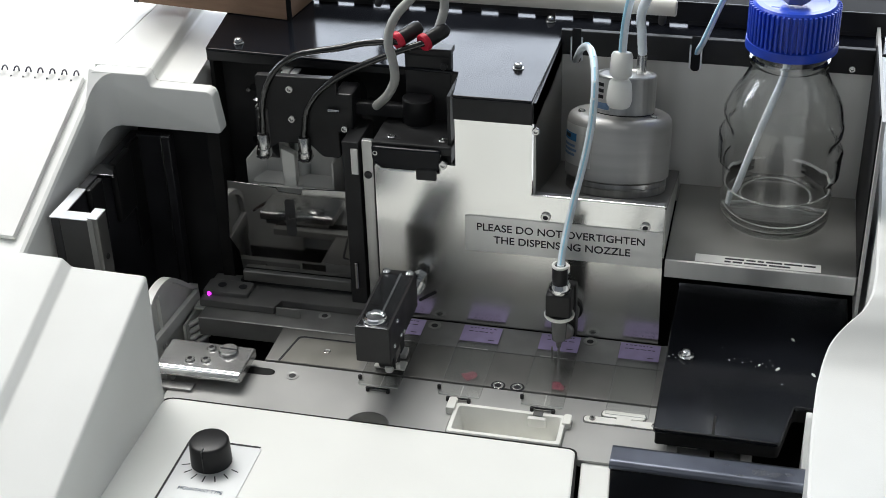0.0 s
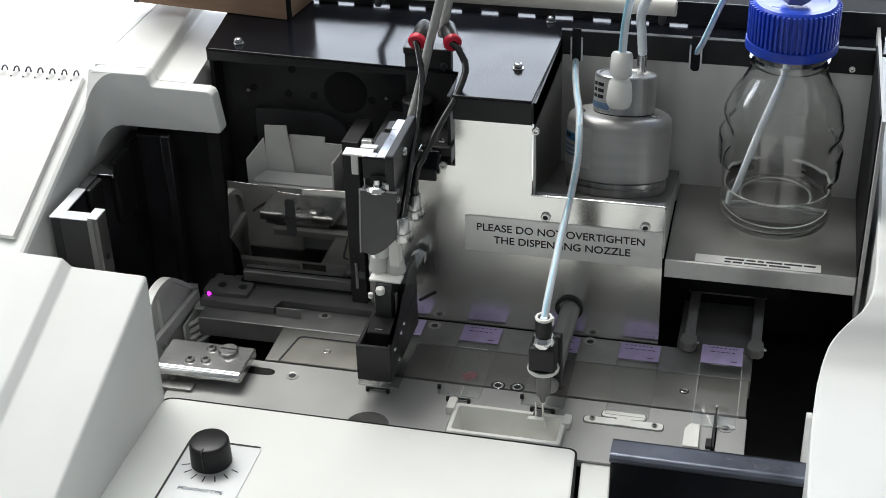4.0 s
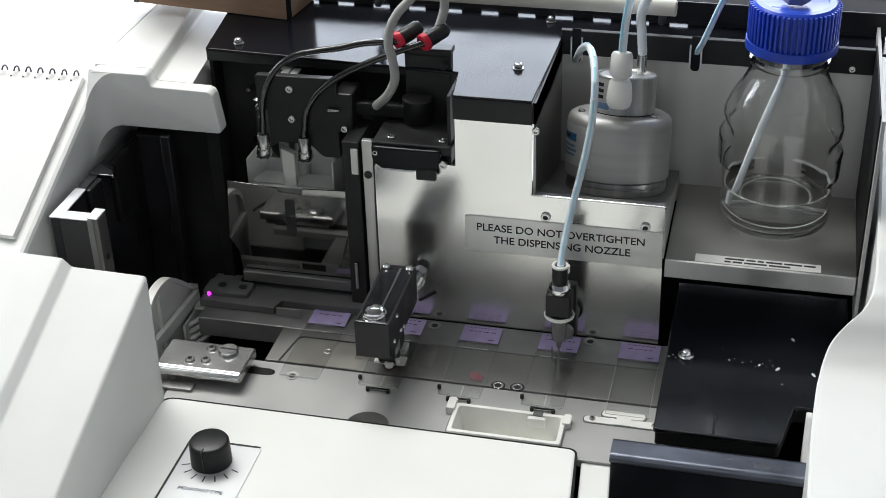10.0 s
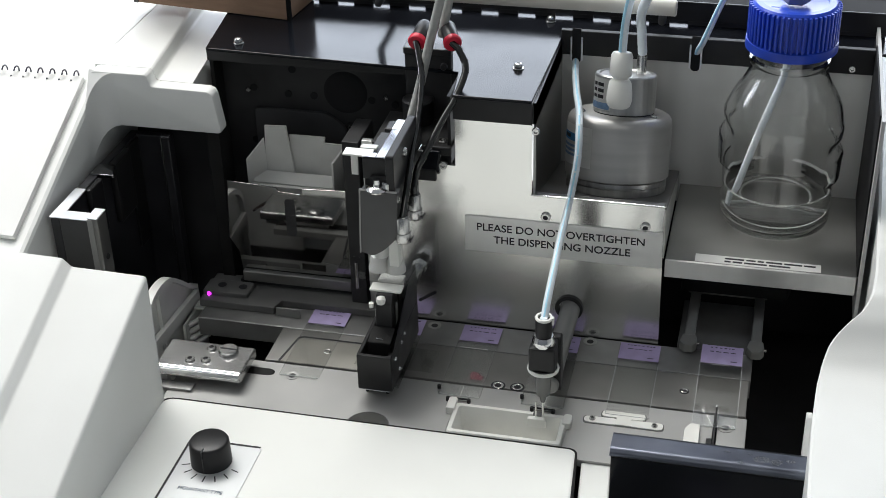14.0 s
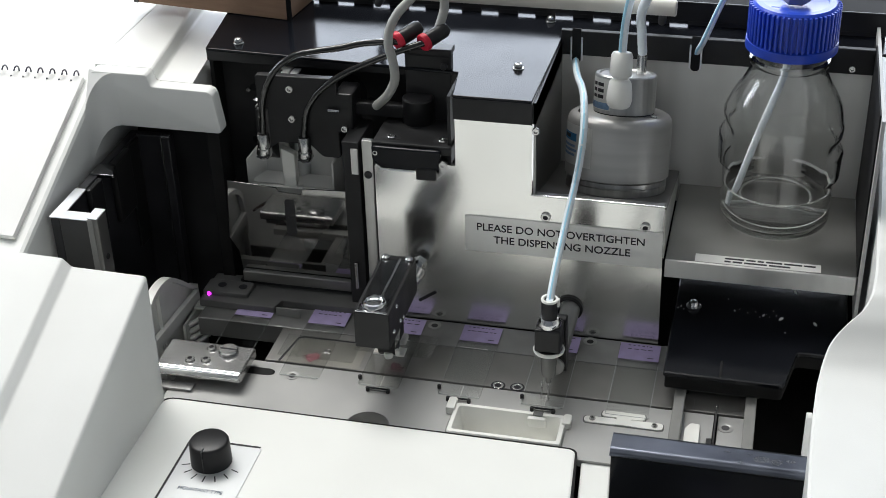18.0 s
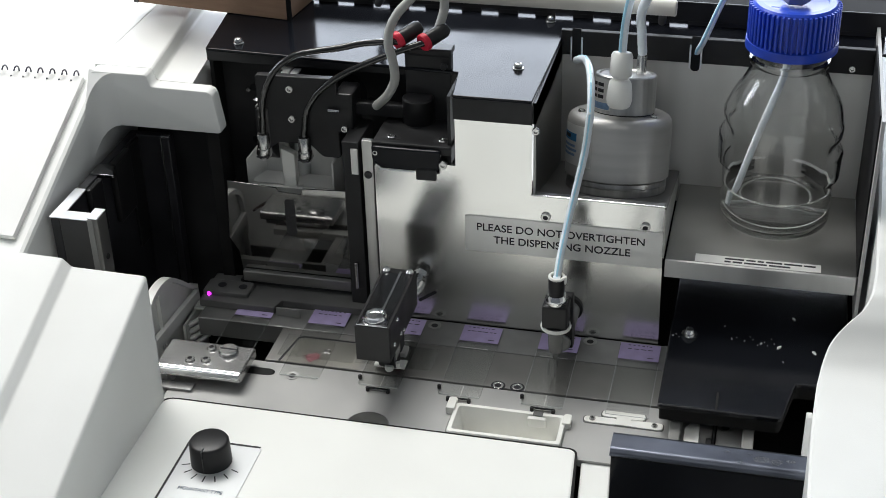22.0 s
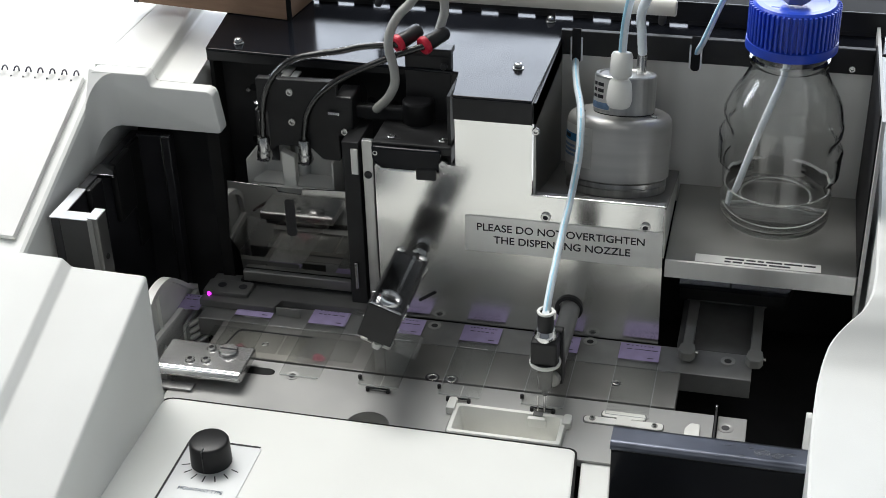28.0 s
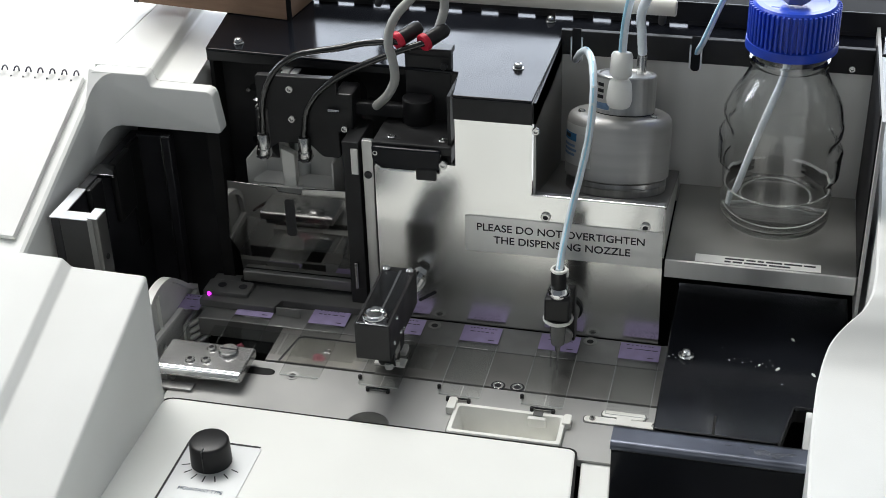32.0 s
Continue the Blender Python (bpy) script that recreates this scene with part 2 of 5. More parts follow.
def sweep(points, r, seg=10, n=8, curved=True):
    """A round hose along points."""
    line = smooth_line(points, n) if curved else [Vector(p) for p in points]
    bm = bmesh.new()
    rings, side = [], None
    for i, p in enumerate(line):
        d = (line[min(i + 1, len(line) - 1)] - line[max(i - 1, 0)]).normalized()
        if side is None:
            side = d.orthogonal().normalized()
        side = (side - d * side.dot(d)).normalized()
        up = d.cross(side)
        rings.append([bm.verts.new(p + r * (math.cos(2 * math.pi * k / seg) * side + math.sin(2 * math.pi * k / seg) * up)) for k in range(seg)])
    for a, b in zip(rings, rings[1:]):
        for k in range(seg):
            bm.faces.new((a[k], a[(k + 1) % seg], b[(k + 1) % seg], b[k]))
    bm.faces.new(rings[0])
    bm.faces.new(rings[-1])
    bmesh.ops.recalc_face_normals(bm, faces=bm.faces[:])
    return bm


def screw_head(parent, x, y, z, r=2.2, axis="z", sign=1, mat=None, name="screw"):
    """A socket screw: a domed head with a recessed socket."""
    h = 1.6 * sign
    prof = [(r, 0), (r, 0.55 * h), (r * 0.8, h), (r * 0.5, h), (r * 0.42, 0.3 * h), (0, 0.3 * h)]
    return part(name, lathe(prof, 16, (x, y, z), axis), mat or SCREW, parent, smooth=True)


def lettering(words, size, parent, at, mat, name="lettering", turn=(90, 0, 0), align="CENTER", spacing=1.0, wide=1.0, bold=0.0):
    c = bpy.data.curves.new(name, "FONT")
    c.body, c.size, c.align_x, c.extrude, c.space_character, c.offset = words, size * S, align, 0.00012, spacing, bold * S
    tmp = new("tmp", c)
    bpy.context.view_layer.update()
    me = bpy.data.meshes.new_from_object(tmp.evaluated_get(bpy.context.evaluated_depsgraph_get()))
    bpy.data.objects.remove(tmp)
    me.transform(Euler([radians(a) for a in turn]).to_matrix().to_4x4() @ Matrix.Diagonal((wide, 1, 1, 1)))
    me.materials.clear()
    me.materials.append(mat)
    ob = new(name, me)
    ob.location = [c2 * S for c2 in at]
    ob.parent = parent
    return ob


# ---- the room ----
solo("floor", box(-2600, 2600, -2600, 2600, -1000, -950), FLOORM, "grey vinyl laboratory floor", "floor", "structure")
solo("ceiling", box(-2600, 2600, -2600, 2600, 1700, 1750), WALLW, "white painted ceiling above the bench", "ceiling", "structure")
solo("wall_north", join(box(-2600, 2600, 2600, 2700, -950, 480), box(-2600, 2600, 2600, 2700, 1620, 1700), box(-2600, -1420, 2600, 2700, 480, 1620), box(1420, 2600, 2600, 2700, 480, 1620)), WALLW, "white painted laboratory wall", "wall", "structure")
solo("wall_south", box(-2600, 2600, -2700, -2600, -950, 1700), WALLS, "grey painted laboratory wall", "wall", "structure")
solo("wall_west", join(box(-2700, -2600, -2600, 2600, -950, 510), box(-2700, -2600, -2600, 2600, 1290, 1700), box(-2700, -2600, -2600, -170, 510, 1290), box(-2700, -2600, 570, 2600, 510, 1290)), WALLW, "white painted laboratory wall", "wall", "structure")
solo("wall_east", box(2600, 2700, -2600, 2600, -950, 1700), WALLW, "white painted laboratory wall", "wall", "structure")
solo("bench", join(box(-900, 900, -420, 700, -190, -150, 3), box(-900, -860, -420, 700, -950, -190), box(860, 900, -420, 700, -950, -190)),
     BENCH, "pale laminate laboratory bench under the machine", "bench", "structure")

# ---- the machine's casing ----
casing = thing("machine_casing", "white moulded casing of a slide coverslipping machine", "casing")
K = 0.46
# left shoulder: flat at the back, falling towards the front
part("shoulder", prism([(420, -148), (420, 157), (106, 157), (92, 151), (-110, 151 - K * 202), (-300, 64), (-300, -148)], -520, -248, "x", 3),
     WHITE, casing)
bmt = prism(rounded([(-250, 119), (-183, 119), (-183, 148.5), (-207.5, 149), (-210, 157.1), (-250, 157.1)], [0, 0, 0, 2, 2, 0], 6), 86.1, 420, "y")
for v in bmt.verts:
    if v.co.x > -249:
        v.co.x -= 0.12 * (v.co.y - 86)
part("top_cover", bmt, WHITE, casing, smooth=True)
part("front_lip", prism(rounded([(-250, 119), (-162, 119), (-166, 148.5), (-207.5, 149), (-210, 157.1), (-250, 157.1)], [0, 3, 5, 2, 2, 5], 6), 75, 86, "y", 0.9, 3), WHITE, casing, smooth=True)
# hollow fillet where the lip meets the flank of the shoulder
bmf = bmesh.new()
plan = [(-250, 76.8)] + [(-248 + 16 * (1 - math.sin(math.pi / 2 * k / 10)), 75 - 16 * (1 - math.cos(math.pi / 2 * k / 10))) for k in range(11)]
tops = [bmf.verts.new((x, y, 151 - K * (92 - y) + 13.5 * max(0, min(1, (y - 59) / 16)))) for x, y in plan]
feet = [bmf.verts.new((x, y, 119.2 - 1.4 * max(0, 75 - y))) for x, y in plan]
bmf.faces.new(feet)
for k in range(1, len(plan) - 1):
    bmf.faces.new((tops[0], tops[k], tops[k + 1]))
for k in range(len(plan)):
    j = (k + 1) % len(plan)
    bmf.faces.new((feet[k], feet[j], tops[j], tops[k]))
bmesh.ops.recalc_face_normals(bmf, faces=bmf.faces[:])
part("lip_fillet", bmf, WHITE, casing, smooth=True)
# front-left cover, its top falling towards the front
bmc = prism(rounded([(-164, -148), (-162, 91.5), (-209, 92.5), (-214.5, 98), (-500, 104), (-500, -148)], [0, 2.5, 1.5, 1.5, 0, 0]), -56, -430, "y")
for v in bmc.verts:
    if v.co.z > 0 and v.co.y < -100:
        v.co.z -= 0.39 * 374
part("front_cover", bmc, WHITE, casing, smooth=True)
# front panel with the knob
part("front_panel", prism(rounded([(-164, -54), (92.2, -54), (124, -430), (-164, -430)], [9, 5, 0, 0]), -6, 2.5, "z", 1.5), PANELW, casing)
# black rim drawn in place of the shaded gap round the panel
part("panel_gap", prism(rounded([(-165, -53), (93.1, -53), (125, -430), (-165, -430)], [10, 6, 0, 0]), -6.4, 2.0, "z"), MATTBLK, casing, "dark line of the gap round the panel")
part("side_panel", prism(rounded([(95.4, -52), (112.5, -52), (146, -430), (127.5, -430)], [4, 0, 0, 0]), -40, -2, "z", 1), PANELW, casing)
# right shoulder
rows = [(258, 420, 112), (254, 200, 112), (250.5, 90, 114), (249.3, 50, 111), (249.3, 36, 104.3), (249.2, 22, 97.7), (248.3, 12, 93.2), (246.7, 4, 90.6), (242.7, -3, 85.6), (235.6, -9, 80.3), (228.6, -15, 72.7), (225.1, -22, 66.3), (222.8, -33, 60.4), (220.9, -55, 58), (219, -130, 52), (218, -430, 30)]
bmr = bmesh.new()
ring = []
for x, y, z in [tuple(p) for p in smooth_line(rows, 4)]:
    ring.append([bmr.verts.new(c) for c in ((x, y, -148), (x, y, z - 1.5), (x + 1.5, y, z), (x + 120, y, z + 6), (x + 320, y, z - 40), (x + 320, y, -148))])
for a, b in zip(ring, ring[1:]):
    for k in range(6):
        bmr.faces.new((a[k], a[(k + 1) % 6], b[(k + 1) % 6], b[k]))
bmr.faces.new(ring[0])
bmr.faces.new(ring[-1])
bmesh.ops.recalc_face_normals(bmr, faces=bmr.faces[:])
part("right_shoulder", bmr, WHITE, casing, smooth=True)
part("inner_lip", prism(rounded([(-62, -100), (-62, 2), (-38, 34), (-34, 34), (-34, -100)], [0, 2, 2, 1, 0]), 218.6, 222.0, "x", 0.5), WHITE, casing)

# knob plate
knob_plate = thing("knob_plate", "brushed knob plate lettered MOUNTANT TYPE on the front panel", "label plate", (0, 0, 0))
PANEL_TOP = 2.5
bmk = prism(rounded([(-131, -90), (-87, -90), (-87, -150), (-131, -150)], 3), 0.1, 0.6, "z")
for v in bmk.verts:
    v.co.z += PANEL_TOP
part("plate", bmk, material("silver label plate", (0.60, 0.615, 0.62), 0.4, metal=0.3, vary=0.06, vary_scale=30), knob_plate)
for k in range(7):
    a = radians(200 + k * 23.3)
    bmt = box(13.4, 18.4, -0.4, 0.4, 0.62, 0.7)
    bmt.transform(Matrix.Translation((-110.5, -107.5, PANEL_TOP)) @ Matrix.Rotation(a, 4, "Z"))
    part("tick", bmt, INK, knob_plate)
lettering("MOUNTANT TYPE", 3.6, knob_plate, (-109, -134, PANEL_TOP + 0.75), GREYINK, turn=(0, 0, 0), wide=0.9)
for b in (box(-129, -88, -90.9, -89.5, 0.62, 0.8), box(-131.8, -130.4, -150, -92, 0.62, 0.8)):
    for v in b.verts:
        v.co.z += PANEL_TOP
    part("border_line", b, INK, knob_plate)
knob = thing("control_knob", "round black plastic control knob on the front panel", "knob", (-112, -107, PANEL_TOP))
part("skirt", lathe([(0, 0.2), (12, 0.2), (12, 2), (11.6, 14.6), (11, 15.6), (10, 16), (0, 15.8)], 48), SATIN, knob, smooth=True)
part("pointer", box(-0.4, 0.4, -12.1, -8, 1, 16.2), RUBBER, knob)

# ---- deck ----
deck = thing("deck", "light grey anodised front deck with a tray opening", "deck", kind="structure")


def plate_with_hole(x0, x1, y0, y1, z0, z1, cx, cy, r):
    bm = bmesh.new()
    outer = [bm.verts.new((x, y, z1)) for x, y in ((x0, y0), (x1, y0), (x1, y1), (x0, y1))]
    hole = [bm.verts.new((cx + r * math.cos(2 * math.pi * k / 40), cy + r * math.sin(2 * math.pi * k / 40), z1)) for k in range(40)]
    for loop in (outer, hole):
        for a, b in zip(loop, loop[1:] + loop[:1]):
            bm.edges.new((a, b))
    bmesh.ops.triangle_fill(bm, use_beauty=True, edges=bm.edges[:])
    made = bmesh.ops.extrude_face_region(bm, geom=bm.faces[:])
    for v in made["geom"]:
        if isinstance(v, bmesh.types.BMVert):
            v.co.z = z0
    bmesh.ops.recalc_face_normals(bm, faces=bm.faces[:])
    return bm


for b in (plate_with_hole(-166, 13, -70, -3.3, -5, 0, -34, -54, 13.0), box(83, 167.6, -60, -3.3, -5, 0), box(13, 83, -24.2, -3.3, -5, 0), box(13, 83, -60, -53.4, -5, 0)):
    part("deck_plate", b, DECK, deck)
plate = thing("transport_plate", "grey metal transport plate carrying the glass slides", "plate")
part("sheet", box(-117, 186, -0.8, 35.6, -6, -0.2, 0.4), PLATE, plate)
solo("rail", box(-177.5, 187, 36, 63, -14, 0, 0.5), RAIL, "dark grey back rail under the slide labels", "rail", "structure")
# apron in a darker grey than the rail, for the shade under the shelf
solo("rail_apron", box(139, 187, 63.1, 120, -14, -0.3, 0.4), SENSOR, "grey apron plate behind the back rail, darkened for the shelf's shade", "plate", "structure")
solo("pit", join(box(-262, 262, -60, 170, -60, -50), box(-262, 262, 168, 178, -60, 48)), PITM, "black interior under the deck", "interior", "structure")

# ---- steel panel, ledge, shelf ----
panel = thing("splash_guard", "brushed stainless steel front panel with stepped top edge", "panel")
part("sheet", prism([(-56.5, 0), (-56.5, 112), (-53, 115.8), (-4, 117), (-4, 149), (44, 149), (44, 103), (126, 103), (127, 0)], 64, 65.5, "y"), STEEL, panel)
ledge = thing("pump_ledge", "stainless steel ledge under the pump", "ledge")
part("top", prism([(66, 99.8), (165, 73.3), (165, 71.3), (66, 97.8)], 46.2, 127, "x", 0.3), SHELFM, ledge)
part("side", prism([(66, 97.7), (164.9, 71.2), (164.9, 63.7), (66, 63.7)], 125, 127, "x"), STEELD, ledge)
shelf = thing("bottle_shelf", "dull stainless steel shelf carrying the bottle", "shelf")
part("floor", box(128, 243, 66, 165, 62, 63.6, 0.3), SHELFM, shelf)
part("front_edge", box(128, 243, 64, 66, 51.5, 63.8, 0.4), BACKST, shelf)
rear = thing("steel_backsplash", "stainless steel back panel behind pump and bottle", "panel")
part("sheet", box(45, 243, 165, 167, 50, 153), BACKST, rear)
# side wall of the recess, darker than the back sheet
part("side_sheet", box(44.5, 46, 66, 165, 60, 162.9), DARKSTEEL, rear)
part("black_band", box(45, 243, 163, 167.5, 153, 170, 0.5), BLACK, rear)
part("right_sheet", box(244, 246, 58, 240, 34, 172), SIDEG, rear, "pale grey painted side sheet")
part("sheet_seal", box(243, 243.9, 66, 167, 63.9, 172), PITM, rear)

# ---- black top cover ----
top = thing("top_cover_plate", "black glossy painted top cover plate with a slotted rear edge", "cover")
part("sheet", prism([(-180, 106), (-9, 97.5), (-5, 64), (43.5, 64), (46, 170), (250, 170), (250, 330), (-208, 330)], 163, 165, "z", 0.5), GLOSS, top)
part("front_skirt", box(-5, 44, 64, 66, 149, 163), BLACK, top)
part("side_skirt", box(44, 46, 66, 168, 149, 163), BLACK, top)
part("notch_skirt", box(-9, -7, 66, 108, 117, 163), BLACK, top)
hood = part("rear_hood", join(box(-190, 250, 197, 199, 167.6, 181, 0.3), box(124, 250, 197, 199, 165, 167.6), *[box(-182 + k * 25.5, -168.5 + k * 25.5, 197, 199, 165, 167.6) for k in range(12)]), BLACK, top)
part("slot_backing", box(-190, 124, 205, 206, 165.05, 168, 0.2), FORK, top, "grey strip behind the slots")
part("hood_top", box(112, 250, 199.1, 222, 179.4, 181, 0.3), PITM, top)
part("edge_strip", box(196, 250, 222.1, 232, 179.6, 181.6, 0.3), STEELD, top, "dull steel strip on the rear edge")
part("fascia", box(-180, -9, 106.5, 109, 156, 162.9, 0.4), BLACK, top)
bk = thing("back_plate", "black drilled back plate of the pick-up bay", "plate")
part("sheet", box(-184, -5, 124, 127, -20, 163), BLACK, bk)
part("left_flange", box(-180, -177, 109.5, 124, 0, 163, 0.4), MATTBLK, bk)
part("bore", lathe([(0, 0), (13, 0), (15, 0.8), (15, 1.2), (13.5, 1.2), (13, 0.4), (0, 0.4)], 32, (-92, 122.9, 132), "y"), PITM, bk, "dark round bore")
for x, z in ((-132, 128), (-114, 128), (-156, 131), (-158, 92), (-74, 128), (-58, 126), (-90, 108), (-128, 146)):
    part("drill_hole", lathe([(0, 0), (2.6, 0), (2.6, 0.7), (1.9, 0.9), (1.5, 0.3), (0, 0.3)], 14, (x, 123.1, z), "y"), PITM, bk)
for x, z in ((-64, 131), (-90, 107), (-160, 129)):
    screw_head(bk, x, 123.9, z, 2.0, "y", -1)
part("slot_plate", prism(rounded([(-156, 74), (-156, 117), (-106, 117), (-94, 109), (-86, 90), (-86, 74)], 3), 120.5, 123.5, "y", 0.4), DARK, bk)
solo("inner_wall", join(box(-262, -180, 128, 131, -50, 138), box(-248, -246, -54, 128, -50, 60)), DARK, "black inner wall of the machine", "interior", "structure")
for x, y in ((27, 109), (-161, 117), (34, 188)):
    sc = thing("cover_screw", "domed steel screw with washer on the black cover", "screw", (x, y, 165), "cover screws")
    part("washer", rod(3.5, 0.05, 0.8, seg=20, chamfer=0.2), SCREW, sc, smooth=True)
    part("head", lathe([(2.7, 0.8), (2.7, 2.4), (2.1, 3.6), (1.2, 3.9), (1.0, 2.6), (0, 2.6)], 20), SCREW, sc, smooth=True)
bar = thing("rear_rail", "pale grey metal rail across the back of the cover", "rail")
part("tube", rod(4.9, -75, 122, (0, 118, 207.7), "x", 24, 0.8), material("pale painted metal", (0.5, 0.48, 0.44), 0.4, vary=0.06), bar, smooth=True)
for x0, x1 in ((114, 110), (-60, -77)):
    part("strut", sweep([(x0, 119, 207), (x1, 160, 181.4), (x1 - 1, 198, 181.2)], 2.6, 10, 2, False), BLACK, bar, smooth=True)

# ---- bottle ----
bottle = thing("glass_bottle", "clear glass laboratory bottle, a quarter full, with blue screw cap", "bottle", (191, 133.5, 63.7))
side = [(35 + 1.6 * min(1, max(0, (z - 28) / 34)), z) for z in [8, 14, 20, 24, 28, 32] + [34.5 + 1.2 * k for k in range(30)]]
outer = [(0, 3), (24, 2), (31, 0.2), (32.6, 0), (33.9, 0.9), (34.7, 3)] + side + [(36.4, 72), (36.2, 74.5), (35.6, 78), (34.4, 82), (32.6, 86), (30.4, 90), (27.8, 94.5), (25.2, 99), (23.4, 103), (22.4, 107), (22.1, 112), (22.1, 127)]
inner = [(r - 1.3, z) for r, z in outer[:5:-1]] + [(32.4, 6), (30.6, 4.2), (26, 3.8), (22, 4.6), (0, 6.4)]


def with_grips(bm):
    """Press the two hand grips into the sides of the bottle: a raised pad, a notch above it, a bulge under the shoulder."""
    bands = ((35.5, 0), (37.5, 2.9), (54.5, 2.7), (57, 0.6), (60.5, -2.2), (63, -2.0), (66.5, 0.6), (71, 1.0), (77, 0))
    for v in bm.verts:
        r = math.hypot(v.co.x, v.co.y)
        if r < 25 or not 24 < v.co.z < 90:
            continue
        w = max(0.0, min(1.0, (abs(v.co.x) / r - 0.80) / 0.12))
        z = v.co.z + 4.5 * v.co.x / 36
        for (a, da), (b, db) in zip(bands, bands[1:]):
            if a <= z < b:
                k = 1 + (da + (db - da) * (z - a) / (b - a)) * w / r
                v.co.x, v.co.y = v.co.x * k, v.co.y * k
                break
    return bm


part("glass", with_grips(lathe(outer + inner, 96)), GLASS, bottle, smooth=True).visible_shadow = False
part("neck_bead", lathe([(22, 107.6), (24.2, 108.4), (24.6, 110), (24.2, 111.6), (22, 112.4), (22, 107.6)], 48), GLASS, bottle, smooth=True).visible_shadow = False
part("liquid", lathe([(0, 6.3), (22, 4.5), (26, 3.7), (30.7, 4.1), (32.55, 6), (33.8, 8), (33.8, 25.6), (33.0, 24.6), (0, 24.5)], 96), LIQUID, bottle, smooth=True).visible_shadow = False
part("meniscus", lathe([(32.4, 24.7), (33.5, 25.0), (33.6, 26.0), (33.2, 25.5), (32.4, 24.7)], 64), EDGE, bottle, "bright rim of the liquid", True).visible_shadow = False
part("base_heel", lathe([(21.6, 5.2), (22.6, 5.1), (23.0, 5.6), (22.2, 6.0), (21.6, 5.2)], 64), EDGE, bottle, "thick bright heel of the glass base", True).visible_shadow = False
cap = part("cap", lathe([(0, 144), (19.5, 147), (19.8, 147.8), (24, 147.8), (25.2, 146.6), (25.2, 124.6), (27.6, 123.8), (27.8, 118.4), (26.8, 117.6), (22.4, 117.6), (22.4, 130), (0, 130)], 72), BLUE, bottle, smooth=True)
for k in range(52):
    a = 2 * math.pi * k / 52
    bmt = box(24.6, 27.3, -0.8, 0.8, 124.2, 146.4, 0.45, 2)
    bmt.transform(Matrix.Rotation(a, 4, "Z"))
    part("rib", bmt, BLUE, cap)
part("cap_fitting", rod(8.6, 147.1, 168, seg=6, chamfer=0.8), RAIL, bottle, "steel hexagon fitting")
part("cap_mark", box(-14, -9, -12, -11, 147.05, 147.5, 0.2), BLUE, bottle)
part("dip_tube", sweep([(0, 0, 140), (-1, 0, 108), (-4.5, -3, 92), (-6.5, -4.5, 86), (-16, -9, 56), (-27.5, -13, 13)], 2.3), TUBE, bottle, smooth=True)

# ---- pump ----
pump = thing("dosing_pump", "cylindrical aluminium dosing pump with two-step body on the ledge", "pump", (90.5, 108, 88.7))
pump.rotation_euler = (radians(-15), 0, 0)
part("base_ring", lathe([(0, 0), (31.4, 0), (31.8, 0.6), (31.8, 4.4), (31.2, 4.8), (31.2, 5.3), (31.8, 5.7), (31.8, 8.0), (31.2, 8.4), (0, 8.4)], 72), BRUSHED, pump, smooth=True)
part("body", lathe([(0, 8.5), (32, 8.5), (33, 9.3), (33, 42.2), (32.5, 44.8), (31.2, 46.9), (29.2, 48.2), (26.4, 48.7), (0, 48.7)], 80), ALU, pump, smooth=True)
part("head", lathe([(0, 49.2), (18.9, 49.2), (19.3, 49.7), (19.3, 72.2), (18.6, 73), (16.6, 73.1), (16, 72.5), (0, 72.3)], 64, (2, 0, 0)), BRUSHED, pump, "brushed bright pump head", True)
part("gasket", lathe([(17.6, 48.6), (19.0, 48.6), (19.0, 49.3), (17.6, 49.3), (17.6, 48.6)], 48, (2, 0, 0)), BLACK, pump)
for a in (205, 330, 55):
    screw_head(pump, 25.5 * math.cos(radians(a)), 25.5 * math.sin(radians(a)), 48.6, 2.3)


def wrapped(name, r, a0, a1, z0, z1, mat, parent):
    bm = bmesh.new()
    n = 12
    lo = [bm.verts.new((r * math.cos(radians(a0 + (a1 - a0) * k / n)), r * math.sin(radians(a0 + (a1 - a0) * k / n)), z0)) for k in range(n + 1)]
    hi = [bm.verts.new((v.co.x, v.co.y, z1)) for v in lo]
    for k in range(n):
        bm.faces.new((lo[k], lo[k + 1], hi[k + 1], hi[k]))
    g = bmesh.ops.solidify(bm, geom=bm.faces[:], thickness=-0.15)
    ob = part(name, bm, mat, parent, smooth=True)
    if r < 25:
        ob.location.x = (0.002 if parent is pump else 0)
    return ob


sticker = wrapped("sticker", 33.1, 190, 246, 16.5, 42, STICK, pump)
wrapped("print", 33.3, 191, 224, 31.5, 36.5, STICKB, sticker)
for k in range(3):
    wrapped("print", 33.3, 193, 222 + 3 * (k % 2), 22 + 2.8 * k, 23.6 + 2.8 * k, LABELB, sticker)
wrapped("print", 33.35, 196, 212, 33, 35.4, INK, sticker)
for k in range(4):
    wrapped("print", 33.3, 231, 243 - 2 * (k % 2), 22.4 + 4.6 * k, 23.4 + 4.6 * k, GREYP, sticker)
sticker = wrapped("sticker", 19.45, 190, 250, 51.5, 71, STICK, pump)
wrapped("print", 19.6, 192, 247, 52, 56, LABELB, sticker)
for z in (59.6, 63.4, 67.2):
    for a0, a1 in ((200, 213), (216, 233)):
        wrapped("print", 19.6, a0, a1, z - 1.1, z + 1.1, INK, sticker)
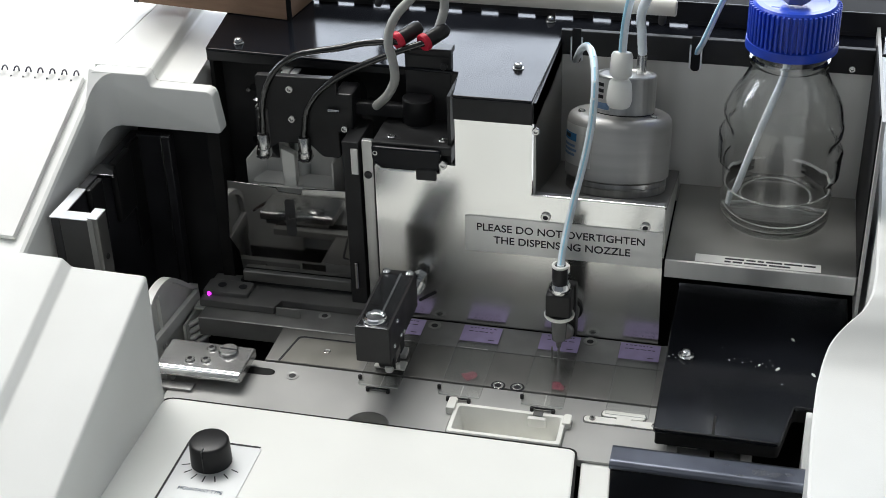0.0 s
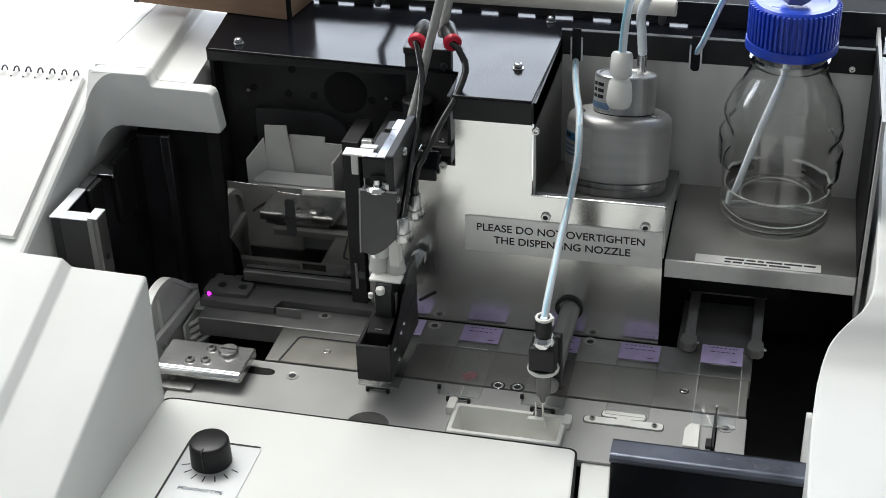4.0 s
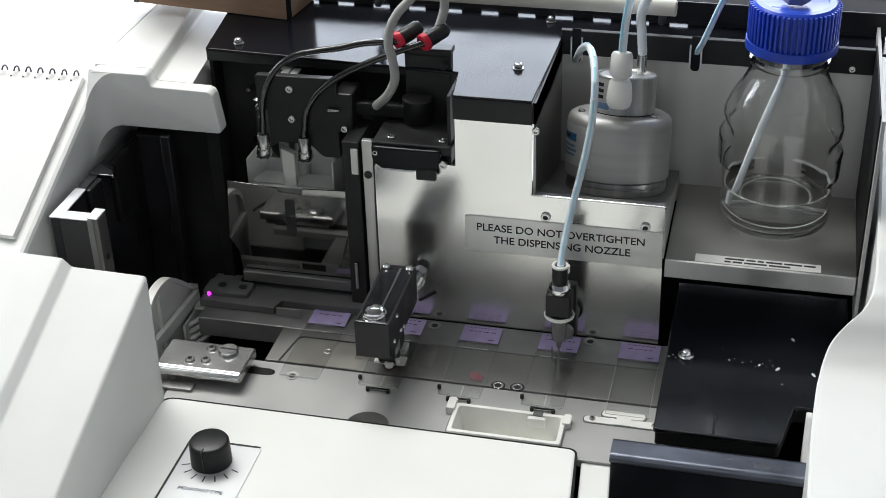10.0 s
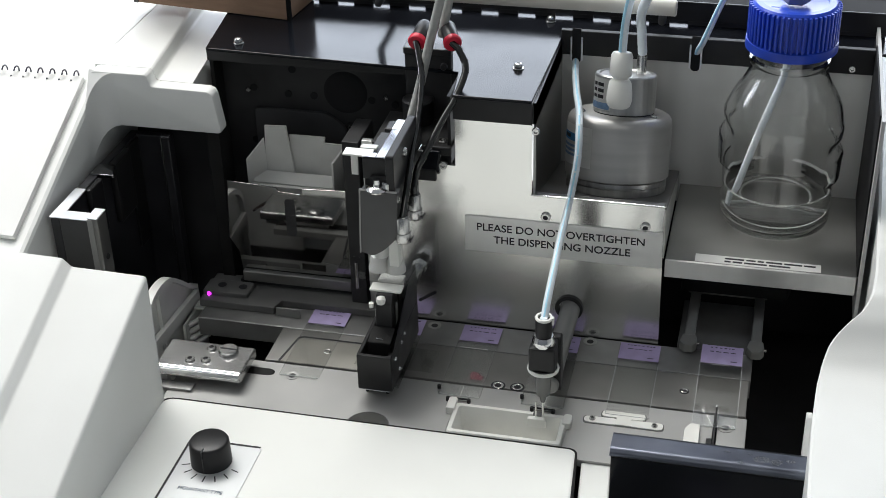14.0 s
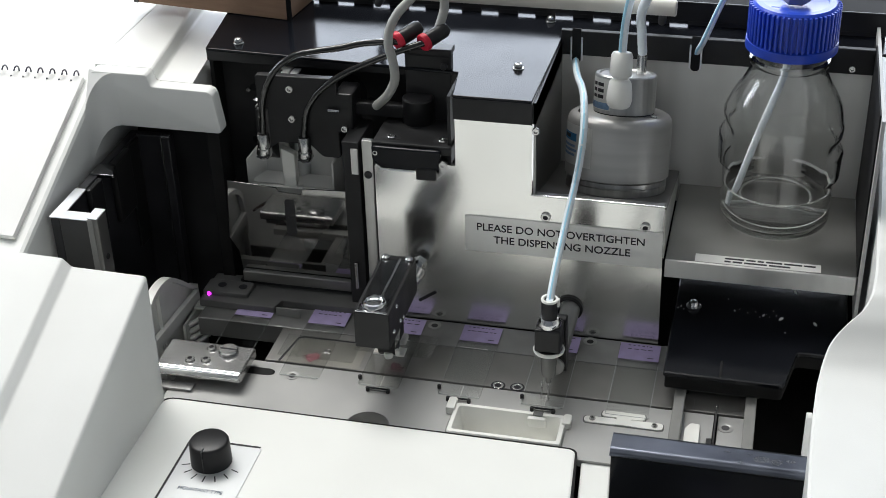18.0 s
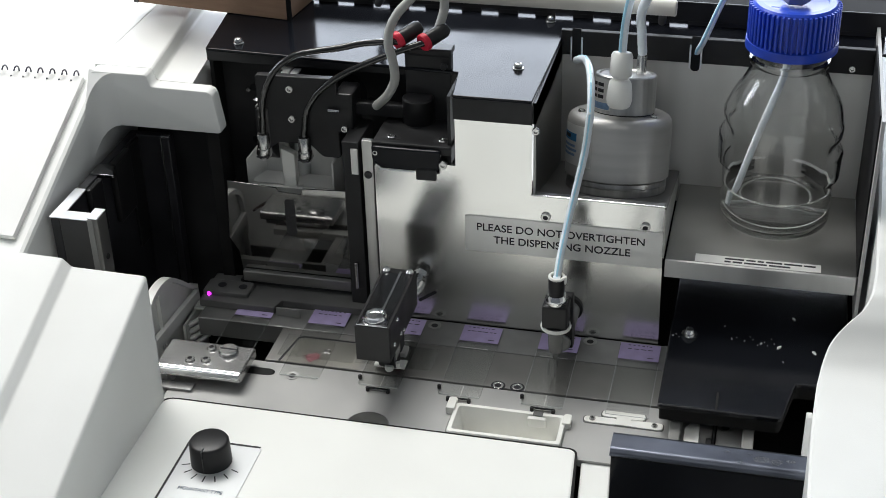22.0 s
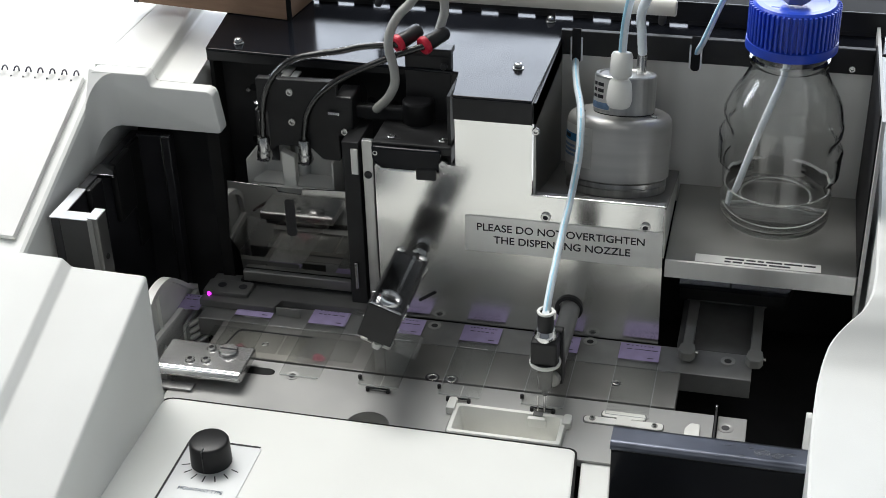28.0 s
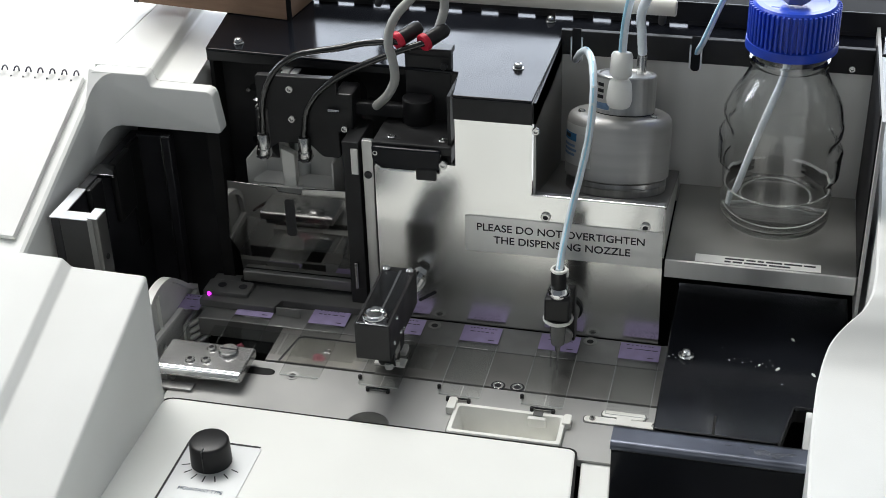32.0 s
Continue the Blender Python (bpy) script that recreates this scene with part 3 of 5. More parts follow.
fit_a = part("hose_fitting", lathe([(0, 60), (5.4, 60), (7.0, 61.6), (7.9, 65), (7.8, 69), (6.9, 75.6), (5.9, 77.4), (4.6, 77.8), (4.6, 79), (6.2, 79.6), (6.9, 81), (6.7, 92.6), (5.6, 94.4), (0, 94.4)], 14, (1.2, -26, -4.5)), CREAM, pump, "milky white plastic hose fitting", True)
part("fitting_stem", rod(4.2, -26, -17.5, (1.2, 0, 60), "y", 16), CREAM, pump, smooth=True)
part("back_fitting", rod(3.2, 72, 86, (11, 2, 0)), SCREW, pump, smooth=True)

# ---- fittings of the steel parts ----
for x, z in ((53, 86.7), (115, 86)):
    screw_head(panel, x, 64, z, 3.2, "y", -1)
    part("socket", rod(2.1, -1.3, -0.6, (x, 64, z), "y", 6), INK, panel)
screw_head(panel, 46.5, 63, 146, 2.5, "y", -1)
part("rod_bush", lathe([(6.8, 0), (9, 0), (9, -1.6), (6.8, -2.2), (6.8, 0)], 28, (69, 64, 21), "y"), BLACK, panel, "black round bush")
part("back_edge", box(-52, -4, 65.5, 68, 113, 117), STEEL, panel)
part("notch_edge", box(44, 127, 60.5, 64, 102.2, 103.4, 0.5), STEEL, panel)
mark = box(-32, -18, 63.6, 63.9, -1, 1)
mark.transform(Matrix.Translation((-25, 0, 18)) @ Matrix.Rotation(radians(-35), 4, "Y") @ Matrix.Translation((25, 0, 0)))
part("scribed_mark", mark, INK, panel)

label_strip = thing("shelf_label", "white printed label strip along the shelf edge", "label")
part("strip", box(146, 222, 66.5, 75.5, 63.65, 63.9), STICK, label_strip)
for k, y in enumerate((72.6, 69.2)):
    x = 164
    for w in (13, 7, 5, 11, 12, 8) if k == 0 else (5, 7, 15, 14):
        part("printed_bar", box(x, x + w - 1.2, y - 0.9, y + 0.9, 63.9, 64.0), INK, label_strip)
        x += w
for x in (55.5, 132.5):
    slot = thing("tube_slot", "steel-lined tube slot in the black band", "slot", (x, 162, 0), "tube slots")
    part("opening", prism(rounded([(-2.9, 172), (-2.9, 148), (2.9, 148), (2.9, 172)], [0, 2.8, 2.8, 0]), 0.2, 0.9, "y"), PITM, slot)
    for sx in (-4.1, 2.9):
        part("lip", box(sx, sx + 1.2, -0.2, 1.0, 149.5, 166, 0.4), EDGEALU, slot)
screw_head(rear, 230, 163, 157, 2.4, "y", -1)

# ---- bottle and pump tubes ----
feed = thing("feed_tube", "milky pump tube with a pale blue stripe", "tube", group="pump tubes")
part("tube", sweep([(92, 106, 174), (92, 107, 188), (93.5, 107, 206), (97, 106, 225), (103, 107, 262)], 2.4), TUBE, feed, smooth=True)
part("stripe", sweep([(90.6, 104.4, 178), (90.5, 105.3, 188), (92, 105.3, 206), (95.5, 104.3, 225), (101.5, 105.3, 262)], 1.0), TUBEB, feed, smooth=True)
feed = thing("feed_tube", "grey-white pump tube rising from the back fitting", "tube", group="pump tubes")
part("tube", sweep([(101.5, 131, 172), (101.5, 120, 190), (103, 98, 212), (108, 97, 228), (116, 105, 262)], 2.9), TUBE, feed, smooth=True)
feed = thing("bottle_tube", "milky tube with pale blue stripe leaving the rear slot", "tube")
part("tube", sweep([(133, 166, 158), (134, 162, 163), (137, 160, 170), (143, 163, 186), (152, 168, 210), (164, 170, 250)], 2.0), TUBE, feed, smooth=True)
part("stripe", sweep([(132.2, 164.3, 158), (133, 160.4, 163), (136, 158.4, 170), (142, 161.3, 186), (151, 166.3, 210), (163, 168.3, 250)], 0.9), TUBEB, feed, smooth=True)

# ---- sign ----
sign = thing("warning_sign", "grey engraved sign reading PLEASE DO NOT OVERTIGHTEN THE DISPENSING NOZZLE", "sign")
part("plate", box(1.5, 126, 63.2, 64, 57.5, 83), SIGN, sign)
lettering("PLEASE DO NOT OVERTIGHTEN", 7.3, sign, (62.2, 63.1, 73.0), INK, wide=1.01, bold=0.07)
lettering("THE DISPENSING NOZZLE", 7.3, sign, (63.2, 63.1, 64.4), INK, wide=1.01, bold=0.07)

# ---- things on the left: notebook, cardboard box ----
material_dark = material("dark wire", (0.05, 0.05, 0.07), 0.3, metal=0.8)
notebook = thing("spiral_notebook", "white spiral-bound notebook lying on the sloping casing", "notebook", (0, 0, 0))
nb = Matrix.Translation((-257, 92, 149.6)) @ Matrix.Rotation(math.atan(K), 4, "X")
def on_slope(bm):
    bm.transform(nb)
    return bm
part("cover", on_slope(box(-150, 1.2, -140, -9, 0.3, 1.4, 0.4)), GREYP, notebook, "grey card cover")
part("page_block", on_slope(box(-150, 0, -138.5, -10, 1.4, 5.2, 0.3)), PAPER, notebook)
for k in range(15):
    pts = [(-7 - k * 8.6 + 2.2 * i / 10, -10.5 + 4.6 * math.cos(math.pi * 2 * i / 10 + 2.6), 3.4 + 4.6 * math.sin(math.pi * 2 * i / 10 + 2.6)) for i in range(10)]
    part("wire_ring", on_slope(sweep(pts, 0.55, 6, 3)), material_dark, notebook, smooth=True)
carton = thing("cardboard_box", "brown cardboard box standing on the machine top", "box")
cm = Matrix.Translation((-140, 159, 165.3)) @ Matrix.Rotation(radians(-7), 4, "Z")
for name, b in (("front_face", box(-118, 0, 0, 3, 0, 90, 0.6)), ("right_face", box(-3, 0, 3.1, 40, 0, 90, 0.6)), ("left_face", box(-118, -115, 3.1, 40, 0, 90, 0.6)), ("base", box(-114.9, -3.1, 3.1, 40, 0.2, 3)), ("lid", box(-118, 0, 0, 40, 90.1, 93, 0.6))):
    b.transform(cm)
    part(name, b, CARD, carton)
for x in (-119, 0):
    b = box(x - 1.2, x + 2.2, -0.8, 0.2, 0, 90)
    b.transform(cm)
    part("dark_tape", b, RUBBER, carton, "black tape edge")

# ---- slide basket guide: black channel with bright top edges ----
guide = thing("rack_guide", "black channel guide with bright metal top edges", "guide")
part("left_wall", box(-243, -237.1, -14, 108, -40, 99, 0.6), GUIDE, guide)
part("front_wall", box(-237, -217.6, -14, -8, -40, 99, 0.6), GRAPHITE, guide)
part("back_wall", box(-237, -214, 102, 108, -40, 99, 0.6), GUIDE, guide)
part("top_edge", prism([(-243, -15), (-217.6, -15), (-217.6, -6), (-235, -6), (-235.6, 22), (-243, 22)], 99.05, 100, "z", 0.3), EDGEALU, guide, "bright metal edge tinted by the window")
part("inner_tab", prism(rounded([(-243, 41), (-226, 42), (-231, 56), (-243, 56)], 1), 97.6, 100, "z", 0.5), INLAY, guide, "grey metal tab")
part("corner_post", box(-217.5, -210.5, -15.6, -3, -40, 101, 0.8), SHELFM, guide, "dull steel corner post")
part("post_face", box(-217.3, -213.4, -16.2, -15.7, -40, 100.6, 0.2), RAIL, guide, "brushed steel front face")
part("post_top", box(-217.6, -210.4, -15.7, -3, 101.05, 102, 0.4), EDGEALU, guide, "bright metal cap tinted by the window")
part("back_post", box(-217, -211, 98, 106, -40, 100, 0.8), GUIDE, guide)
part("bright_line", box(-217.2, -216.4, 97.4, 98.2, -40, 99.5), SCREW, guide)
part("post_cap", box(-217, -211, 98, 102, 100.05, 101.2, 0.3), BRIGHTALU, guide)
part("strap", box(-237, -233, 22.2, 40.8, 60, 98.6, 1.6), SATIN, guide)
part("strap", box(-237, -232, 57, 82, 55, 99.2, 1.6), SATIN, guide)
part("inner_ridge", box(-237, -234.5, 84, 101, 20, 98, 1.0), SATIN, guide)
part("latch", rod(2, -1, 1, (-210.5, -10, 72), "x"), BLACK, guide)

# ---- output basket: grey plastic ----
basket = thing("slide_basket", "grey translucent plastic slide basket with curved ribs", "basket", (12, 0, 0))
arch = [(-16, -60)] + [(p.x, p.y) for p in smooth_line([(-16, 4, 0), (-13, 20, 0), (-4, 30.5, 0), (12, 35.5, 0), (30, 33, 0), (45, 22.5, 0), (58, 11, 0), (66, 5, 0)], 4)] + [(71, 3), (71, -60)]
inner_arch = [(x * 0.95 + 1.5, z * 0.94 - 1.6) for x, z in arch]
bmb = bmesh.new()
ro = [[bmb.verts.new((xx, y, z)) for y, z in line] for xx, line in ((-209, arch), (-203, arch), (-209, inner_arch), (-203, inner_arch))]
n = len(arch)
for k in range(n - 1):
    bmb.faces.new((ro[0][k], ro[0][k + 1], ro[1][k + 1], ro[1][k]))
    bmb.faces.new((ro[2][k], ro[2][k + 1], ro[3][k + 1], ro[3][k]))
    bmb.faces.new((ro[0][k], ro[0][k + 1], ro[2][k + 1], ro[2][k]))
    bmb.faces.new((ro[1][k], ro[1][k + 1], ro[3][k + 1], ro[3][k]))
bmesh.ops.recalc_face_normals(bmb, faces=bmb.faces[:])
part("arched_rim", bmb, BASKETP, basket, smooth=True)
part("end_wall", prism(inner_arch, -208.4, -206.6, "x"), BASKETP, basket)
part("stiffener", box(-206.6, -204, 13, 14.6, -50, 29), BASKETP, basket)
part("side_rail", prism([(-14, 6), (70, -1), (71, -9), (-14, -4)], -206, -202.2, "x", 0.6), BASKETP, basket)
for k in range(4):
    z = -15 - k * 5.6
    pts = [(-202 + 9 * math.sin(math.pi * i / 6), 46 + 24 * i / 6, z + 3.5 * math.sin(math.pi * i / 6)) for i in range(7)]
    part("curved_rib", join(sweep(pts, 1.9, 8, 3), box(-203, -192, 69, 73, z - 1.4, z + 1.4, 0.5)), BASKETP, basket, smooth=True)
part("comb_wall", box(-203.5, -201.6, 40, 74, -55, -11.5), BASKETP, basket)
part("comb_ledge", box(-203, -191, 60, 76, -11.4, -9.4, 0.4), BASKETP, basket)

# ---- sensor bar with violet diode ----
bar = thing("sensor_bar", "dark grey sensor bar with a glowing violet diode", "sensor bar")
part("bar", join(prism([(-181, 49), (-128, 49), (-125, 58.5), (-52, 58.5), (-52, 84), (-181, 84)], 0.06, 5.4, "z", 0.5), box(-181, -52, 64, 82, -14, 0.05)), SENSOR, bar)
part("block", prism(rounded([(-181, 56), (-149, 56), (-149, 72), (-181, 72)], 2), 5.45, 8.4, "z", 0.6), SENSOR, bar)
for x in (-171, -156):
    part("drill_hole", lathe([(0, 0.1), (2.8, 0.1), (3, 0.35), (2.2, 0.35), (0, 0.2)], 16, (x + 1, 65, 8.4)), INK, bar)
part("diode", lathe([(0, -1.5), (1.2, -1.2), (1.6, 0), (0, 0)], 16, (-176.3, 55.9, 6.6), "y"), LEDM, bar, "glowing violet diode")
part("clip", box(-126, -109, 47.8, 48.9, 0.05, 6.6, 0.3), RAIL, bar, "small steel clip")

# ---- coverslip cassette behind a polished plate ----
cassette = thing("coverslip_cassette", "off-white plastic coverslip cassette in a black bay", "cassette")
def leaf(name, a, b, thick, low, za, zb):
    """A thin upright leaf between two plan points, its top running from za to zb."""
    way = (Vector(b) - Vector(a)).normalized()
    off = Vector((-way.y, way.x)) * thick
    bm = bmesh.new()
    vs = [bm.verts.new((q.x, q.y, z)) for q, top in ((Vector(a), za), (Vector(b), zb), (Vector(b) + off, zb), (Vector(a) + off, za)) for z in (low, top)]
    for f in ((0, 2, 3, 1), (2, 4, 5, 3), (4, 6, 7, 5), (6, 0, 1, 7), (1, 3, 5, 7), (0, 6, 4, 2)):
        bm.faces.new([vs[i] for i in f])
    bmesh.ops.recalc_face_normals(bm, faces=bm.faces[:])
    bmesh.ops.bevel(bm, geom=bm.edges[:], offset=0.25, segments=1, affect="EDGES")
    return part(name, bm, SMOKE, cassette)


leaf("left_wall", (-152, 88), (-142, 97.6), 1.6, 30, 94.5, 107)
leaf("right_wall", (-91, 84.5), (-86.6, 97.6), 1.6, 30, 99, 104.5)
part("left_tongue", prism([(-143, 80), (-141.2, 116.2), (-126.2, 116.8), (-122.2, 80)], 97.7, 99.3, "y", 0.3), SMOKE, cassette)
part("back_wall", prism([(-126, 80), (-125.4, 109.4), (-100.6, 109.5), (-104, 80)], 100.6, 102, "y", 0.3), SMOKE, cassette)
part("right_tongue", prism([(-108, 72), (-101.6, 106.6), (-88.4, 106.4), (-88.4, 72)], 97.7, 99.3, "y", 0.3), SMOKE, cassette)
part("slip_block", prism([(88.6, 78.6), (97.4, 83), (97.4, 60), (88.6, 60)], -149, -91.5, "x", 0.2), SMOKE, cassette, "stack of thin coverslips")
part("front_lip", box(-150, -92, 84.6, 87.8, 60, 78.2, 0.4), SMOKE, cassette)
bay = thing("cassette_bay", "black cassette bay with a polished steel front plate", "bay")
part("front_plate", prism([(-163, 84), (-129, 81.5), (-128, 79), (-112, 78), (-111, 82.5), (-78.5, 84), (-80, 8), (-158, 8), (-160, 30), (-166, 40)], 77, 78.2, "y", 0.2), MIRROR, bay, "polished steel plate with a slot")
part("slot", prism(rounded([(-124, 74), (-124, 46), (-117, 46), (-117, 74)], 3), 76.6, 76.95, "y"), DARK, bay)
part("right_column", box(-78, -67, 66, 100, 0, 126, 0.6), BLACK, bay)
part("left_column", box(-176, -167, 82, 100, -10, 116, 0.6), MATTBLK, bay)
part("foot_bar", box(-160, -67, 74, 84, 6.2, 9, 0.4), BLACK, bay)
part("foot_shelf", box(-157, -80, 72, 76.4, 9.2, 17, 0.6), DARKSTEEL, bay, "dull lower flange")
part("hinge_pin", rod(1.2, 18, 38, (-73, 64.5, 0)), SCREW, bay)
part("bright_rail", box(-65, -58, 66, 70, 6, 128, 0.5), BRUSHED, bay, "brushed steel guide rail")
part("rail_hole", lathe([(0, 0.2), (2.6, 0.2), (2.6, -0.4), (1.6, -0.5), (1.4, 0), (0, 0)], 16, (-61.5, 65.8, 104), "y"), DARK, bay)
part("rail_shade", box(-58, -56.6, 66, 72, 0, 122, 0.2), BLACK, bay)
part("white_tab", box(-72, -67.5, 64.6, 65.9, 104, 122, 0.2), STEELD, bay)

# ---- clamp block ----
clamp = thing("clamp_block", "polished steel clamp block with screws above the deck", "clamp")
part("block", box(-177, -120, -35, -6, 5, 12, 1.4, 3), BRIGHTALU, clamp)
part("nose", rod(3.2, -175, -121, (0, -34.5, 8.2), "x", 20), CHROME, clamp, "bright rounded nose", True)
part("slotted_knob", lathe([(0, 14.6), (5.6, 14.6), (6.4, 13.8), (6.4, 12.1), (0, 12.1)], 28, (-135.5, -14, 0)), BRIGHTALU, clamp, "large slotted screw", True)
part("slot_mark", box(-141, -130, -14.6, -13.4, 14.62, 14.75), INK, clamp)
for x, y in ((-147.5, -12.5), (-156.5, -26.5), (-146.5, -25)):
    screw_head(clamp, x, y, 12, 3.1)
    part("socket", rod(1.3, 12.5, 12.9, (x, y, 0), seg=12), INK, clamp)
part("leg", box(-174, -126, -28, -10, 0.05, 5, 0.5), RAIL, clamp)
part("under_plate", box(-176, -150, -44, -36, 0.1, 2, 0.6), RAIL, clamp)
for k, c in enumerate((DARKRED, RUBBER)):
    part("wire", sweep([(-176, -30 - 3 * k, 3), (-182, -30 - 3 * k, 4), (-190, -26, 0)], 0.9, 8), c, clamp, smooth=True)

# ---- deck fittings ----
def ring_hole(x, y, z, r, name="locating_hole", mat=None):
    o = thing(name, "countersunk locating hole in the grey deck", "hole", (x, y, z), "deck holes")
    part("rim", lathe([(r * 0.5, 0.05), (r, 0.05), (r, 0.35), (r * 0.62, 0.35), (r * 0.5, 0.05)], 24), mat or DECK, o, smooth=True)
    part("bore", lathe([(0, 0.06), (r * 0.5, 0.06), (r * 0.5, 0.12), (0, 0.12)], 16), DARK, o)
    return o


for x, y, r in ((-94, -14.6, 4.4), (-94, 54, 4.2), (-19, 57, 4.4), (84, 58.5, 4.4), (172, 54, 4.6)):
    ring_hole(x, y, 0, r)
cut = thing("deck_slot", "dark rounded slot in the deck", "slot")
part("slot", prism(rounded([(-126, -10.5), (-108, -10.5), (-105, -14), (-108, -17.5), (-126, -17.5)], [0, 3, 3, 3, 0]), 0.05, 0.25, "z"), MATTBLK, cut)
finger = thing("finger_hole", "round finger hole through the deck", "hole", (-34, -54, 0))
part("rim", lathe([(12.9, -0.2), (13.6, 0.02), (13.5, 0.25), (13.1, 0.25), (12.9, -0.2)], 40), RAIL, finger, smooth=True)
part("well", lathe([(12.95, -1.2), (12.95, -14), (0, -14), (0, -15), (14, -15), (14, -5.1), (13.0, -5.0)], 40), DECK, finger, smooth=True)
part("floor_disc", lathe([(0, -13.9), (8, -13.9), (8, -11), (7.4, -10.4), (0, -10.4)], 30, (2.5, 3, 0)), CREAM, finger, smooth=True)
part("recess_line", prism(rounded([(-108.4, -0.8), (-103.4, 28.4), (-52, 28.4), (-52, 27.0), (-102, 27.0), (-106.8, -0.8)], [0, 4, 0, 0, 4, 0]), 0.03, 0.1, "z"), INK, plate)
part("station_pad", box(-106, -55, -0.5, 26.5, -0.19, 0.02, 0.05), PAD, plate, "warm grey worn pad")
for x, y in ((-80, 14.5), (35, 0.8), (47, 1.2), (148, 17.5)):
    r = 3.5 if 0 < x < 100 else 2.3
    part("plate_screw", lathe([(r * 0.55, 0.1), (r, 0.1), (r, 0.5), (r * 0.8, 0.7), (r * 0.62, 0.5), (r * 0.55, 0.1)], 20, (x, y, -0.2)), SCREW, plate, smooth=True)
    part("countersink", lathe([(r, 0.04), (r * 1.3, 0.04), (r * 1.3, 0.1), (r, 0.12), (r, 0.04)], 24, (x, y, -0.2)), INK, plate)
    part("screw_socket", lathe([(0, 0.06), (r * 0.6, 0.06), (r * 0.6, 0.2), (0, 0.2)], 12, (x, y, -0.2)), INK, plate)
for x in (-52, 0, 52, 104, 155):
    part("joint", box(x - 0.2, x + 0.2, -0.6, 35, -0.19, -0.05), RAIL, plate)
for k, x in enumerate((-38, 13, 65)):
    stop = thing("slide_stop", "small black pin stop at a slide station", "stop", (x, 0, 0), "slide stops")
    part("base", box(-6, 9, -20, -17.6, 0.05, 1.2, 0.3), RAIL, stop)
    for px, py in ((-13, -9.5), (-5, -20.5), (8, -20.5)):
        part("pin", rod(1.2, 0.05, 3.0, (px, py, 0), chamfer=0.3), BLACK, stop, smooth=True)
    part("spring_bar", sweep([(-5, -20.5, 2.6), (8, -20.5, 2.6)], 0.6, 8, 1, False), RUBBER, stop)
    part("scribed_line", box(1, 1.6, -16, -3.4, 0.03, 0.08), STICK, stop)
    part("rear_mark", box(-10, 8, 36.2, 36.9, 0.03, 0.2), STEELD, stop)

tray = thing("drip_tray", "white plastic drip tray with hooked ears", "tray")


def basin(outline, wall, depth, draft, top):
    """An open basin: rounded outer wall, flat rim, drafted inner walls and a floor."""
    cx = sum(q[0] for q in outline) / len(outline)
    cy = sum(q[1] for q in outline) / len(outline)
    hx = max(q[0] for q in outline) - cx
    hy = max(q[1] for q in outline) - cy

    def loop(inset, z):
        kx, ky = (hx - inset) / hx, (hy - inset) / hy
        return [bm.verts.new((cx + (x - cx) * kx, cy + (y - cy) * ky, z)) for x, y in outline]

    bm = bmesh.new()
    loops = [loop(0.6, top - depth - 1.6), loop(0, top - 0.8), loop(0.5, top), loop(wall - 0.5, top), loop(wall, top - 0.7), loop(wall + draft, top - depth + 1.5), loop(wall + draft + 1.5, top - depth)]
    for a, b in zip(loops, loops[1:]):
        for k in range(len(a)):
            j = (k + 1) % len(a)
            bm.faces.new((a[k], a[j], b[j], b[k]))
    bm.faces.new(loops[0])
    bm.faces.new(loops[-1])
    bmesh.ops.recalc_face_normals(bm, faces=bm.faces[:])
    return bm


part("basin", basin(rounded([(14, -53), (82.5, -53), (82.5, -24.6), (14, -24.6)], 2.5), 3.2, 24, 2.2, 3), CREAM, tray, smooth=True)
part("ear", prism(rounded([(9.5, -33), (15, -33), (15, -21.5), (9.5, -21.5)], [1, 1, 2, 2]), -1, 4.6, "z", 0.6), CREAM, tray)
part("ear", prism(rounded([(80.5, -34), (85.5, -34), (85.5, -24.5), (80.5, -24.5)], [1, 1, 2, 2]), -1, 4.4, "z", 0.6), CREAM, tray)
part("tongue", prism(rounded([(59, -3.5), (59, 2.6), (70.5, 2.6), (70.5, -3.5)], 1.5), -31.5, -28.4, "y", 0.5), CREAM, tray)
part("notch", box(62, 68, -28.4, -24.4, 3.02, 3.3), SENSOR, tray, "dark worn notch")

retainer = thing("plastic_retainer", "off-white H-shaped plastic retainer screwed to the deck", "retainer")
part("long_bar", prism(rounded([(102, -18), (128, -18), (128, -12), (102, -12)], 2.8), 0.05, 0.9, "z", 0.3), CREAM, retainer)
part("bridge", box(111, 120, -24.6, -17, 0.05, 0.88, 0.2), CREAM, retainer)
for q, r in (([(101.3, -18.7), (128.7, -18.7), (128.7, -11.3), (101.3, -11.3)], 3.2), ([(91.3, -25.7), (139.7, -25.7), (139.7, -17.8), (91.3, -17.8)], 3.2)):
    part("recess", prism(rounded(q, r), 0.01, 0.04, "z"), SENSOR, retainer, "dark recess edge")
part("left_tab", prism(rounded([(92, -25), (112, -25), (112, -19), (92, -19)], 2.8), 0.05, 0.9, "z", 0.3), CREAM, retainer)
part("right_tab", prism(rounded([(119, -25), (139, -25), (139, -18.5), (119, -18.5)], 2.8), 0.05, 0.9, "z", 0.3), CREAM, retainer)
for x in (97, 134):
    screw_head(retainer, x, -22, 0.6, 1.9)

blade = thing("metal_fin", "thin dark metal guide blade standing in the deck gap", "blade")
part("blade", prism(rounded([(-34, -4), (-34, 0.5), (-20, 3), (-3, 6), (-1.6, 5.4), (-1.6, -4)], 0.4), 168.3, 169.3, "x", 0.15), BLACK, blade)
